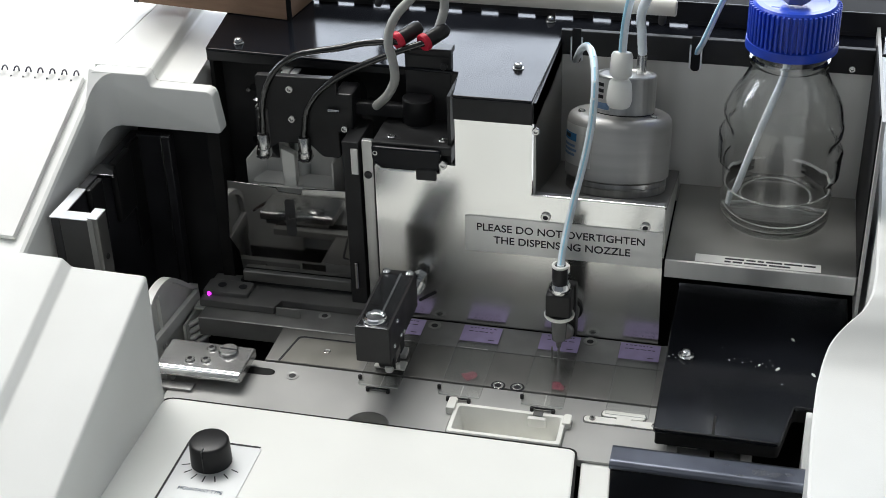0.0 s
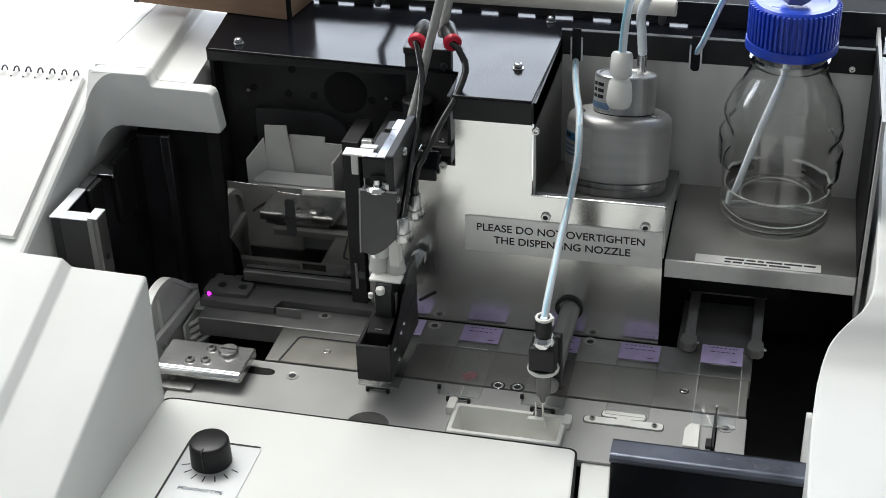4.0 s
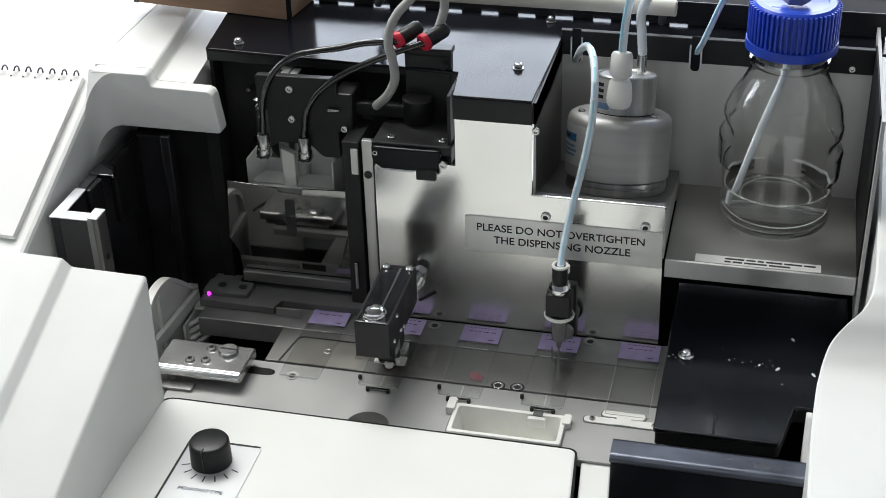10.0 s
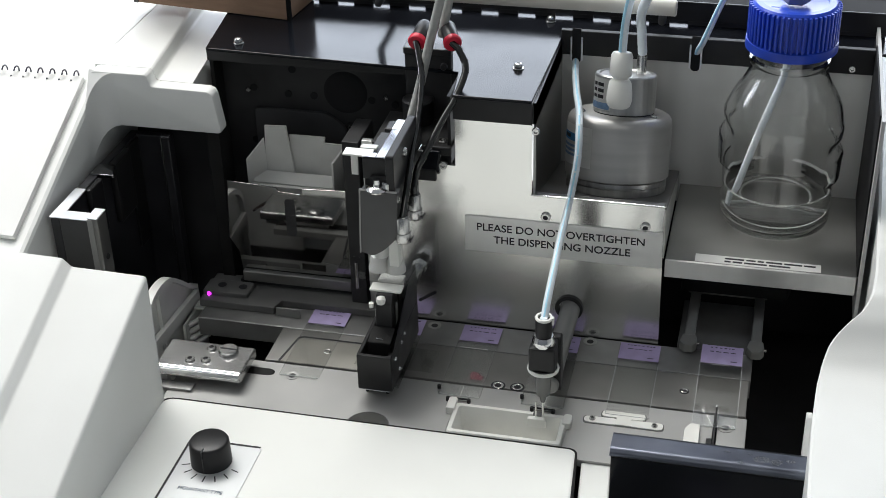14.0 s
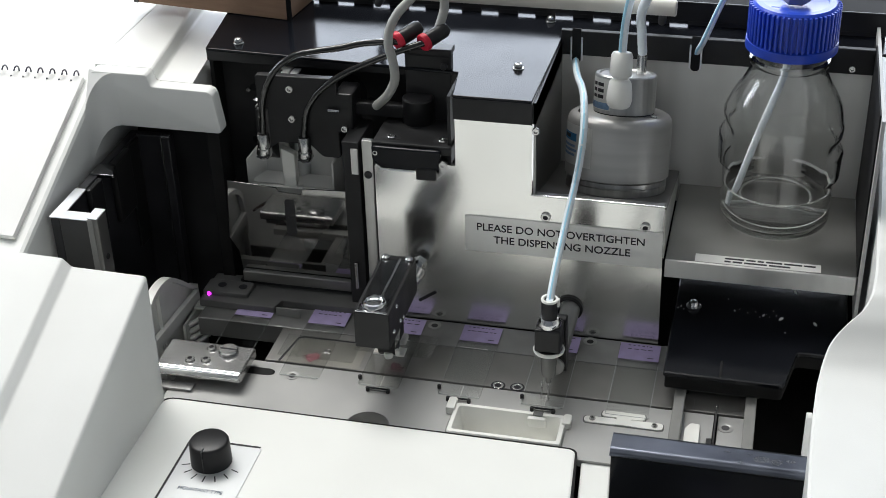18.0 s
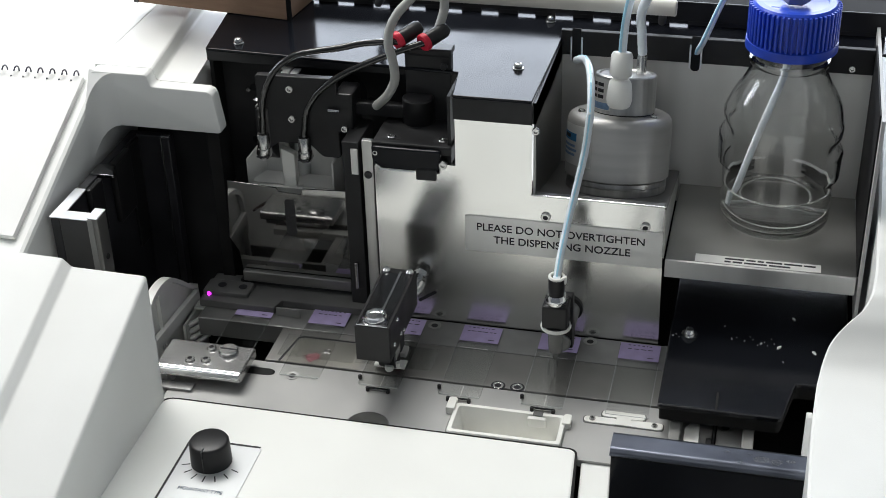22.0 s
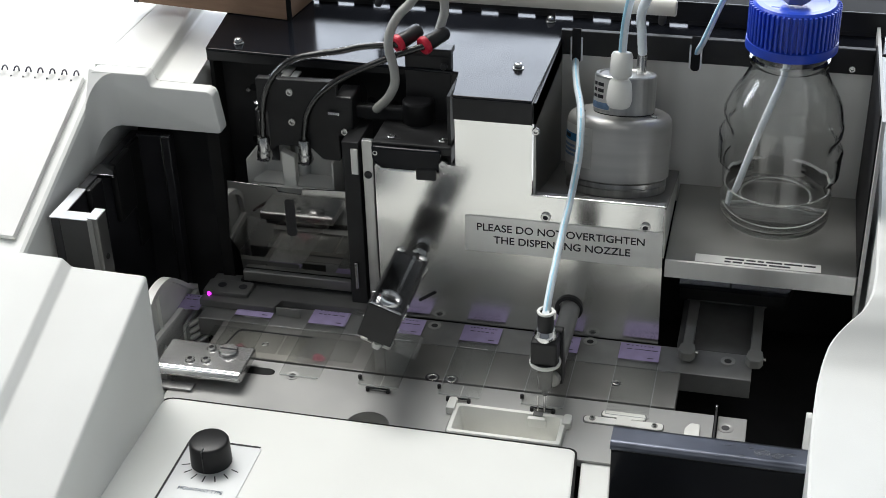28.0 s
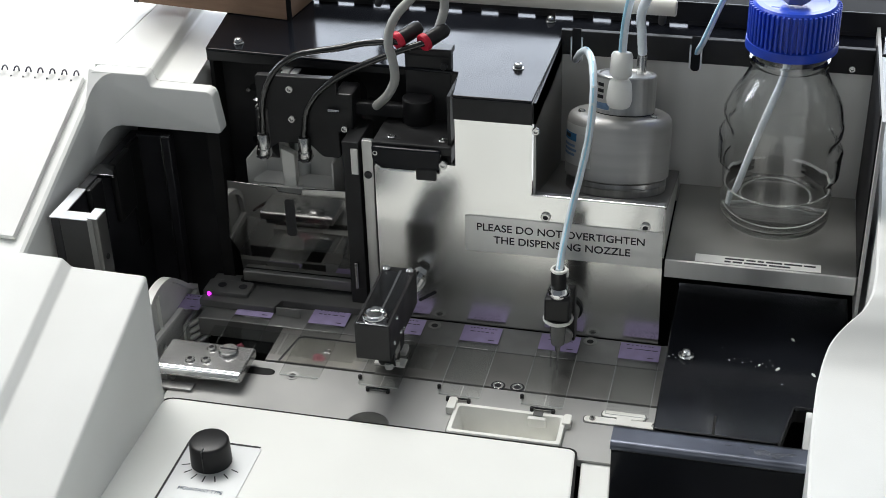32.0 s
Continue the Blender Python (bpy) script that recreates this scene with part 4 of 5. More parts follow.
part("bright_edge", box(168.2, 169.4, -3.2, -1.4, 1, 6.4, 0.2), SCREW, blade)
part("hook", prism(rounded([(-36, 0.05), (-36, 2.2), (-29, 2.2), (-26, 0.05)], 0.5), 164.6, 167.9, "x", 0.3), BLACK, blade)
slot = thing("corner_plate", "grey corner plate of the deck with a locating hole", "plate")
part("plate", box(170.2, 187, -60, -3.3, -5, 0, 0.3), DECK, slot)
part("hole_rim", lathe([(2.3, 0.05), (4.6, 0.05), (4.6, 0.4), (3.0, 0.4), (2.3, 0.05)], 24, (175, -14.2, 0)), DECK, slot, smooth=True)
part("hole_bore", lathe([(0, 0.06), (2.4, 0.06), (2.4, 0.14), (0, 0.14)], 16, (175, -14.2, 0)), DARK, slot)
wedge = thing("guide_wedge", "white plastic lead-in wedge on the deck", "wedge")
part("wedge", prism(rounded([(151.6, -38), (151.6, -21.5), (154.6, -16), (160.2, -16.6), (160.8, -38)], [0, 2, 2, 1, 0]), 0.05, 2.4, "z", 0.5), CREAM, wedge)


# ---- slides ----
def glass_slide(word_bars, spot, ground):
    s = thing("glass_slide", "clear glass microscope slide with a lilac label end", "slide", group="slides on the transport plate")
    part("glass", box(-13, 13, -76, 0, 0.15, 1.1, 0.12, 1), SLIDEG, s).visible_shadow = False
    part("ground_edge", box(-12.6, 12.6, -76.15, -75.85, 0.3, 1.15), EDGE, s, "bright ground glass edge")
    part("ground_edge", box(-7, 6, -19.2, -18.7, 1.1, 1.18), EDGE, s, "bright ground glass edge")
    # loaded slides get paler long edges, standing in for glints on tilted glass
    for x in (-13.05, 12.85):
        part("long_edge", box(x, x + 0.3, -75.8, -20, 0.8, 1.14), EDGE if ground else FAINT, s)
    lab = part("label", box(-12.8, 12.8, -18, -0.3, 1.12, 1.25), LILAC, s, "lilac frosted label end")
    for x0, x1, y in word_bars:
        part("writing_bar", box(x0, x1, y - 0.42, y + 0.42, 1.26, 1.30), PENCIL, lab)
    if spot:
        bm = lathe([(0, 1.16), (4.0, 1.16), (4.4, 1.12), (0, 1.12)], 14, (spot, -55, 0))
        for v in bm.verts:
            v.co += Vector((noise.noise(v.co * 0.4) * 2.4, noise.noise(v.co * 0.4 + Vector((9, 0, 0))) * 4, 0))
        part("stained_tissue", bm, TISSUE, s, "pink stained tissue section")
    return s


rng = random.Random(4)
slides = []
for k in range(7):
    bars = []
    for y, wide in ((-2.4, 1.6), (-6.4, 3.2)):
        x = -9.5 + rng.uniform(0, 2)
        while x < 8:
            w = rng.uniform(0.5, 1.2) * wide
            bars.append((x, x + w, y))
            x += w + rng.uniform(0.6, 1.6)
    bars.append((5.5, 9.5, -15))
    slides.append(glass_slide(bars, (0, 1.4, 6, 0, 0, 0, 0)[k], k >= 4))


def coverslip():
    c = thing("coverslip", "thin clear glass coverslip", "coverslip", group="coverslips")
    part("glass", box(-12, 12, -25, 25, 0, 0.25), SLIDEG, c).visible_shadow = False
    return c


coverslips = [coverslip() for k in range(3)]

# ---- loading carriage and rack handle ----
carriage = thing("loading_carriage", "black glossy loading carriage with a grey two-armed slide fork", "carriage")
part("hood", prism(rounded([(135, -48), (206, -48), (213, -12), (243, -12), (243, 110), (135, 110)], [2, 3, 3, 0, 0, 0]), 16.6, 20, "z", 0.9, 3), GLOSSD, carriage)
part("hood_body", prism(rounded([(136, -46.6), (205.4, -46.6), (212.4, -10.8), (242, -10.8), (242, 109), (136, 109)], [2, 3, 3, 0, 0, 0]), 8, 16.5, "z"), MATTBLK, carriage)
part("dome_nut", lathe([(5, 20), (5, 21.2), (3.6, 21.4), (3.4, 23), (2.4, 24.6), (0, 25.2)], 20, (147, 26, 0)), CHROME, carriage, smooth=True)
for x, y, w in ((137, 24, 1.4), (141, 23, 1.0), (173, 27, 1.8), (191, 25, 2.6), (202, 23, 4.2), (210, 56, 3.6), (223, 21, 4.0), (181, 26, 1.0), (197, 31, 0.8), (186, 28, 0.9), (205, 8, 1.2), (168, 40, 0.8), (193, 27, 0.9), (195, 24, 0.7), (189, 23, 0.8), (199, 26, 1.0), (176, 29, 0.7), (184, 31, 0.6), (139, 26, 1.2), (143, 24.5, 0.9), (144, 29, 0.8)):
    b = bmesh.new()
    bmesh.ops.create_icosphere(b, subdivisions=1, radius=w * 0.42, matrix=Matrix.Translation((x, y, 20.1)) @ Matrix.Rotation(x * 1.7, 4, "Z") @ Matrix.Diagonal((1.4, 0.6, 0.4, 1)))
    part("dried_fleck", b, STICK, carriage)
part("slit", box(168, 169.4, -47, -30, 20.02, 20.2), MATTBLK, carriage)
fork = part("fork", box(141, 193, -40, -35, 2.2, 6, 0.6), FORK, carriage, "grey cast slide fork")
for x in (143, 185):
    part("fork_arm", box(x, x + 6.6, -98, -40.2, 2.25, 6.45, 0.6), FORK, fork)
    part("fork_block", prism(rounded([(x - 2.4, -105), (x + 0.6, -109), (x + 6.2, -109), (x + 8.6, -105), (x + 7.6, -97), (x - 1, -97)], 1), 1.6, 7.6, "z", 0.5), FORK, fork)
    part("fork_pin", rod(1.2, x + 8, x + 10, (0, -103, 5), "x"), SCREW, fork)
handle = thing("slide_rack", "black glossy slide rack with a scuffed top bar", "rack")
part("bar", prism(rounded([(-77.5, 10.5), (-77.5, 13), (-75.4, 15), (-61, 15), (-59, 13), (-59, 10.5)], [1, 1, 2, 2, 1, 1]), 114, 223, "x"), RACKM, handle)
part("bar_body", box(114.6, 222.4, -76.4, -60, 9.2, 10.45, 0.2), MATTBLK, handle)
part("back_plate", box(114.6, 222.4, -74.8, -60, -90, -6, 0.4), MATTBLK, handle)
part("front_plate", box(114.6, 222.4, -76.4, -74.9, -90, 9.15, 0.4), GLOSS, handle, "glossy black front plate")
for x in (114.6, 220):
    part("end_post", box(x, x + 2.4, -74.8, -60, -5.95, 9.15), MATTBLK, handle)
SCUFF = material("grey scuff", (0.16, 0.17, 0.19), 0.6, vary=0.4, vary_scale=300, alpha=0.16)
for x, y, w, d in ((196, -69, 7, 5), (204, -70, 6, 4), (186, -74, 3, 2), (178, -66, 3, 1.2), (212, -68, 4, 3), (190, -66, 2.5, 1.2)):
    b = lathe([(0, 15.08), (w * 0.5, 15.05), (w * 0.6, 15.01), (0, 15.01)], 14, (x, y, 0))
    for v in b.verts:
        v.co += Vector((noise.noise(v.co * 0.5) * w * 0.4, noise.noise(v.co * 0.5 + Vector((5, 5, 0))) * d * 0.3, 0))
        v.co.y = y + (v.co.y - y) * d / w
    part("scuff", b, SCUFF, handle)

# ---- dispensing nozzle ----
nozzle = thing("dispensing_nozzle", "black dispensing nozzle with a clear barrel on a sliding rod", "nozzle", (68, -28, 0))
part("block", box(-7.8, 7.8, -7, 7, 40, 56, 1.2), SATIN, nozzle)
part("rod", rod(6.2, -2, 130, (2, 8, 21), "y", 28, 1.0), RAIL, nozzle, "dark steel sliding rod", True)
part("arm", prism(rounded([(7.6, 56), (7.6, 30), (10, 15), (18, 14), (20, 22), (16, 36), (14, 56)], 2.5), -5, 9, "x", 0.8), SATIN, nozzle)
part("needle", lathe([(0, -1), (0.7, -1), (0.8, 17), (0, 17)], 12), CHROME, nozzle, smooth=True)
part("needle", lathe([(0, 2), (0.6, 2), (0.6, 14), (0, 14)], 10, (-4, -1, 0)), CHROME, nozzle, smooth=True)
part("needle_hub", lathe([(0, 14), (1.4, 14), (2.0, 18), (4.2, 20), (4.7, 27), (5.0, 40), (0, 40)], 28), SMOKYG, nozzle, "smoky translucent barrel", True)
part("collar", lathe([(8.2, 37.6), (9.3, 37.8), (9.5, 38.7), (9.1, 39.7), (8.2, 39.7), (8.2, 37.6)], 36), CREAM, nozzle, "white plastic collar", True)
part("collar_plug", rod(8.1, 38, 39.95, seg=28), SATIN, nozzle, smooth=True)
part("hex_nut", lathe([(0, 56), (6.8, 56), (7.2, 57.4), (6.9, 59.6), (5.6, 62), (0, 62.5)], 24), CHROME, nozzle, "chrome nut", True)
part("sleeve", lathe([(0, 62), (4.6, 62), (5.0, 66), (5.0, 73), (0, 73)], 24), SATIN, nozzle, smooth=True)
part("tube_clip", lathe([(3.6, 73.0), (4.9, 73.0), (5.3, 73.8), (4.9, 74.6), (3.6, 74.6), (3.6, 73.0)], 28), CREAM, nozzle, "white tube clip", True)
part("clip_tab", box(4.4, 5.9, -1.4, 1.4, 69.5, 74.6, 0.5), CREAM, nozzle)

# ---- flipping coverslip arm ----
flip_arm = thing("coverslip_flipper", "black flipping coverslip arm with white suction pads", "arm", (-35, 0, 27))
part("body", join(box(-8.5, 8.5, -27.5, 33, 18, 26.9), box(-10.8, 10.8, -30, -27.4, 2, 27, 0.6), box(-10.8, -8.4, -28, 36, 2.02, 26.98, 0.5), box(8.4, 10.8, -28, 36, 2.02, 26.98, 0.5), box(-8.5, 8.5, 32, 36, 2, 26.96)), SATIN, flip_arm)
part("inner_web", box(-8.3, 8.3, -27, 31.9, 10, 17.9), MATTBLK, flip_arm)
part("top_inlay", box(-9, 9, -28, 30, 27.05, 27.5, 0.2), INLAY, flip_arm, "glossy black inlay")
part("dome_screw", lathe([(7.6, 27.5), (7.6, 28.8), (6.8, 30), (5.4, 30.2), (4.4, 28.9), (0, 28.6)], 32, (-0.5, -20.5, 0)), CHROME, flip_arm, "bright domed screw", True)
part("inlay_edge", box(-9.6, 9.6, -29.6, -28.2, 27.05, 27.7, 0.2), CHROME, flip_arm, "bright front edge")
part("inlay_rib", box(1.4, 3.0, -14, 31, 27.5, 28.5, 0.3), CHROME, flip_arm)
for x in (-7.5, 7.5):
    part("back_screw", lathe([(2.6, 27), (2.6, 28.4), (1.6, 29.6), (0, 29.8)], 16, (x, 32, 0)), CHROME, flip_arm, "bright domed screw", True)
part("side_wall", prism(rounded([(-26, 2), (36, 2), (36, -23), (17, -25), (9, 2)], [0, 0, 1, 1, 0]), -10.8, -8.2, "x", 0.4), SATIN, flip_arm)
part("tower", prism(rounded([(-4, 12), (-4, -19), (0, -23.7), (10, -23.7), (13, 12)], [0, 1.5, 1, 1, 0]), -5.2, 5.2, "x", 0.5), BLACK, flip_arm)
part("tower_step", prism(rounded([(-18, 10), (-18, 0), (-4.1, -3), (-4.1, 10)], [0, 1, 1, 0]), -7.5, 7, "x", 0.5), MATTBLK, flip_arm)
part("guide_rod", rod(0.9, -18, 6, (-7, 1, 0), seg=10), SENSOR, flip_arm)
part("bright_key", box(-2, 2.4, -15.5, -14, -1.2, 0.0, 0.2), CHROME, flip_arm)
for y in (-2, 8):
    part("spring_pin", lathe([(0, -1), (1.6, -1), (1.6, 4), (0, 4)], 12, (-7, y - 4, 0)), CHROME, flip_arm, smooth=True)
for y, z in ((-12, 22), (-20, 9), (2, 5), (-5, 7)):
    part("side_pin", lathe([(0, 1.0), (1.0, 0.8), (1.4, 0), (0, 0)], 12, (10.8, y, z), "x"), CHROME, flip_arm, smooth=True)
    part("side_pin", lathe([(0, -1.0), (1.0, -0.8), (1.4, 0), (0, 0)], 12, (-10.8, y, z), "x"), CHROME, flip_arm, smooth=True)
part("pad", box(-10, 10, 1.5, 10, -25.4, -23.75, 0.5), CREAM, flip_arm, "white suction pad")
part("pad_button", lathe([(0, -19.1), (2.6, -19.1), (3.0, -21), (2.6, -22.8), (1.2, -23.6), (0, -23.7)], 20, (1.5, -3.2, 0)), CREAM, flip_arm, "white button", True)
part("side_button", lathe([(0, -16), (1.5, -16), (1.5, -19), (0, -19)], 12, (7.5, -4, 0)), CREAM, flip_arm, smooth=True)
part("cup_block", box(-8, 8, 13.2, 22, -24.8, -21, 0.8), MILKY, flip_arm, "milky suction block")
part("cup_base", box(-5, 5, 13.1, 22, -20.9, 12, 0.5), BLACK, flip_arm)
part("side_strip", box(5.3, 5.9, -2, 9, -16, -8, 0.2), CHROME, flip_arm, "bright steel strip")
part("shaft", rod(6.5, 35, 120, (0, 0, 0), "y", 24), BLACK, flip_arm, smooth=True)
part("hose_elbow", sweep([(5, 36, 6), (9, 42, 7), (10, 50, 8)], 3.0, 12), SCREW, flip_arm, smooth=True)
flip_nut = thing("shaft_fitting", "bright threaded fitting beside the arm shaft", "fitting", (-28, 58, 36))
part("nut", lathe([(0, -8), (3, -8), (3, -4), (5, -4), (5, 2), (0, 2)], 6, axis="y"), CHROME, flip_nut)
part("stem", rod(2.4, -14, -8, axis="y", seg=14), SCREW, flip_nut, smooth=True)
part("stub", rod(4, 2, 20, axis="y", seg=16), BLACK, flip_nut, smooth=True)

# ---- swinging pick-up arm ----
PIVOT = Vector((-35, 96, 0))
swing_arm = thing("coverslip_picker", "black swinging pick-up arm with two suction fittings", "arm", PIVOT)
part("head_plate", prism(rounded([(-104, 108), (-104, 159), (-50, 160), (-50, 104), (-62, 104), (-70, 112), (-92, 112), (-96, 108)], 2), -12, -7, "y", 0.6), SATIN, swing_arm)
part("head_block", box(-97, -60, -6.9, 8, 114, 152, 1.0), BLACK, swing_arm)
part("end_block", prism(rounded([(8.8, 136), (10.4, 94), (3, 92), (-4, 96.5), (-12, 105.6), (-13.6, 136)], [1.5, 1.5, 2, 3, 2, 1.5]), -104.5, -97.1, "x", 0.7), GRAPHITE, swing_arm)
part("block_rim", prism([(9.2, 137.4), (10.9, 94), (10.1, 94), (8.3, 136.2), (-13.4, 136.2), (-13.4, 137.4)], -105.2, -104.6, "x", 0.1), RAIL, swing_arm, "worn bright rim")
part("upper_block", box(-99.5, -92, -6.8, 8, 141, 154.9, 0.8), SATIN, swing_arm)
part("block_neck", box(-102, -97.1, -11, 3, 136.1, 143.9), BLACK, swing_arm)
part("chrome_plunger", lathe([(0, 137), (6, 137), (6.4, 138), (5, 139.4), (2, 140), (2, 144), (0, 144)], 20, (-104, -1.5, 0)), CHROME, swing_arm, "bright plunger", True)
part("chrome_nut", lathe([(0, 136.5), (2.6, 136.5), (2.9, 137.5), (2.9, 141), (2.4, 142), (0, 142)], 6, (-102, -7, 0)), CHROME, swing_arm)
part("white_tab", box(-95.5, -87, 4, 21, 153, 154.2, 0.3), CREAM, swing_arm, "white plastic tab")
part("grey_tab", box(-86, -81, 3, 13, 153, 154.2, 0.3), GREYP, swing_arm, "grey plastic tab")
part("top_strip", box(-99, -64.2, -6.9, -0.4, 155, 156.1, 0.3), STRIPM, swing_arm, "polished top strip")
part("top_strip", box(-99, -94, -0.3, 8, 154.95, 155.9, 0.3), STRIPM, swing_arm, "polished top strip")
part("bright_strap", box(-64, -51, -6.9, -0.4, 155.1, 156.6, 0.4), EDGEALU, swing_arm, "bright metal strap")
part("bright_pin", rod(1.1, -56, -48, (0, -14, 139), "x", 10), CHROME, swing_arm, smooth=True)
for x, z in ((-81, 151), (-81, 130), (-101, 130)):
    screw_head(swing_arm, x, -12, z, 2.8, "y", -1)
part("bar", box(-52, 0, -4, 3, 132, 141, 1.5), BLACK, swing_arm)
part("clamp", box(-52, -40, -12, 8, 122, 150, 1.2), SATIN, swing_arm)
screw_head(swing_arm, -46, -12, 126, 2.6, "y", -1)
part("column", lathe([(0, 127), (9.5, 127), (10, 128), (10, 146), (9, 147), (0, 147)], 32), SATIN, swing_arm, smooth=True)
for x in (-101, -73):
    fit = part("hose_stub", lathe([(0, 119), (3.6, 119), (4.2, 118), (4.2, 109), (3.4, 108), (0, 108)], 20, (x, -15, 0)), SCREW, swing_arm, "bright threaded hose fitting", True)
    part("elbow_ball", lathe([(0, 101), (4, 102), (5.4, 105), (4.6, 109), (0, 109.5)], 20, (x, -15, 0)), SCREW, fit, smooth=True)
    part("stub_slot", box(x - 3.6, x + 3.6, -20.6, -20.2, 104, 105), INK, fit)
part("suction_cup", lathe([(0, 92), (5.4, 92), (5.0, 84), (4.6, 79.2), (0, 79.2)], 24, (-82, 4.5, 0)), GREYP, swing_arm, "milky suction cup", True)
for y in (-5.6, 5.6):
    part("cup_lobe", lathe([(0, 79.4), (4.2, 79), (5.3, 76), (5.2, 73), (6.2, 70.6), (6.0, 69.0), (5.0, 68.4), (0, 68.6)], 28, (-82, 1.4 + y, 0)), MILKY, swing_arm, "milky rubber lobe", True)
part("cup_stem", rod(4, 92, 114, (-82, 2, 0)), GREYP, swing_arm, smooth=True)
part("white_block", prism(rounded([(-92, 78), (-92, 106), (-83, 102), (-83, 78)], 1), -9, -3, "y", 0.6), CREAM, swing_arm)

pivot_stand = thing("pivot_stand", "black pivot stand with bracket and screws", "stand")
part("bracket_top", box(-57, -6, 62, 107, 124, 130, 1.0), BLACK, pivot_stand)
part("bracket_lip", prism(rounded([(-56.5, 128.5), (-56.5, 119), (-51, 113.5), (-14, 113.5), (-12, 128.5)], [2, 3, 3, 1.5, 2]), 58.5, 61.9, "y", 1.2), GLOSS, pivot_stand)
# pale strip stands in for the highlight on the lip's rounded bottom
part("lip_highlight", box(-52, -29, 58.2, 59.4, 112.6, 113.6, 0.4), EDGEALU, pivot_stand, "painted highlight along the bottom of the lip")
part("lip_tab", box(-28, -15, 57.5, 61, 108, 116, 0.8), SATIN, pivot_stand)
for x in (-46, -13):
    screw_head(pivot_stand, x, 70, 130, 3.0)
    part("slot", prism(rounded([(x - 6, 67), (x + 6, 67), (x + 6, 73), (x - 6, 73)], 2.8), 130.05, 130.2, "z"), DARK, pivot_stand)
screw_head(pivot_stand, -11, 60, 119, 2.8, "y", -1)
screw_head(pivot_stand, -54, 60, 124, 2.0, "y", -1)
part("upright", box(-44, -14, 100, 107, 120, 173.9, 1.0), BLACK, pivot_stand)
part("upright_cap", box(-44.5, -13.5, 98.5, 110, 174, 178.5, 1.0), SATIN, pivot_stand)
part("side_bracket", prism(rounded([(-14, 130), (-14, 164), (-1, 161), (-6, 130)], 1.5), 99, 106, "y", 0.6), SATIN, pivot_stand)
for x, z in ((-6, 154), (-18, 168)):
    part("bolt", rod(2.2, -3, 0, (x, 99, z), "y"), BLACK, pivot_stand)


# ---- hoses in rigid links ----
def link_chain(name, label, n, length, r, mat, stripe=None, group=""):
    root = thing(name, label, "hose", group=group)
    made = []
    for k in range(n):
        ln = length / n
        lk = part("link", lathe([(0, -ln * 0.8), (r * 0.93, -ln * 0.8), (r, -ln * 0.45), (r, ln * 0.45), (r * 0.93, ln * 0.8), (0, ln * 0.8)], 12), mat, root, smooth=True)
        if stripe:
            part("stripe", box(-0.55, 0.55, r - 0.8, r + 0.2, -ln * 0.62, ln * 0.62), stripe, lk)
        made.append(lk)
    return made


def along(points, n):
    """n poses spread evenly along the smoothed line."""
    line = smooth_line(points, 12)
    acc = [0.0]
    for a, b in zip(line, line[1:]):
        acc.append(acc[-1] + (b - a).length)
    out = []
    for k in range(n):
        d = (k + 0.5) / n * acc[-1]
        i = max(j for j in range(len(acc) - 1) if acc[j] <= d)
        u = (d - acc[i]) / max(1e-6, acc[i + 1] - acc[i])
        p = line[i].lerp(line[i + 1], u)
        way = (line[min(i + 2, len(line) - 1)] - line[max(i - 1, 0)]).normalized()
        side = Vector((1, 0, 0))
        y = way.cross(side).normalized()
        m = Matrix((y.cross(way), y, way)).transposed().to_4x4()
        m.translation = p * S
        out.append(m)
    return out


def even(points, n):
    return [m.translation / S for m in along(points, n)]


NOZ_TUBE = link_chain("nozzle_tube", "milky dispensing tube with a pale blue stripe", 26, 190, 2.3, TUBE, TUBEB)
HOSE_A = link_chain("vacuum_hose", "black rubber vacuum hose with red end ring", 22, 140, 2.1, RUBBER, group="vacuum hoses")
HOSE_B = link_chain("vacuum_hose", "black rubber vacuum hose with red end ring", 22, 120, 2.1, RUBBER, group="vacuum hoses")
GREY = link_chain("air_hose", "grey ribbed air hose feeding the pick-up arm", 38, 180, 2.9, GREYHOSE)


def hose_end(label):
    c = thing("hose_connector", label, "connector", group="hose connectors")
    part("barrel", lathe([(0, 3), (4.7, 3), (4.9, 4), (4.9, 17), (4.0, 19), (0, 19)], 24, axis="y"), SATIN, c, smooth=True)
    part("red_ring", lathe([(2.4, -0.5), (5.2, -0.5), (5.8, 0.6), (5.6, 3), (2.4, 3), (2.4, -0.5)], 28, axis="y"), RED, c, "red plastic ring", True)
    return c


ENDS = [hose_end("black hose connector with a red end ring"), hose_end("black hose connector with a red end ring")]


# ---- movement ----
def glide(keys, t):
    if t <= keys[0][0]:
        return keys[0][1]
    for (a, u), (b, v) in zip(keys, keys[1:]):
        if t <= b:
            return u + (v - u) * (t - a) / (b - a)
    return keys[-1][1]


NOZ = [(0, 29.4), (0.3, 27.7), (0.5, 22.2), (1, 2.1), (1.5, -20.2), (1.75, -28), (5.5, -28), (6, -10.2), (7, -7.4), (7.5, -3.5), (10, 29.4), (10.5, 29.4), (11, 9.3), (11.9, -28),
       (16.55, -28), (17.15, -10.2), (18, -8.5), (18.5, -4), (21.2, 28.8), (21.6, 29.4), (22, 16.6), (23, -26.3), (23.15, -28), (27.7, -28), (28.4, -10.2), (29.1, -8.5), (29.6, -5), (32, 24.9)]
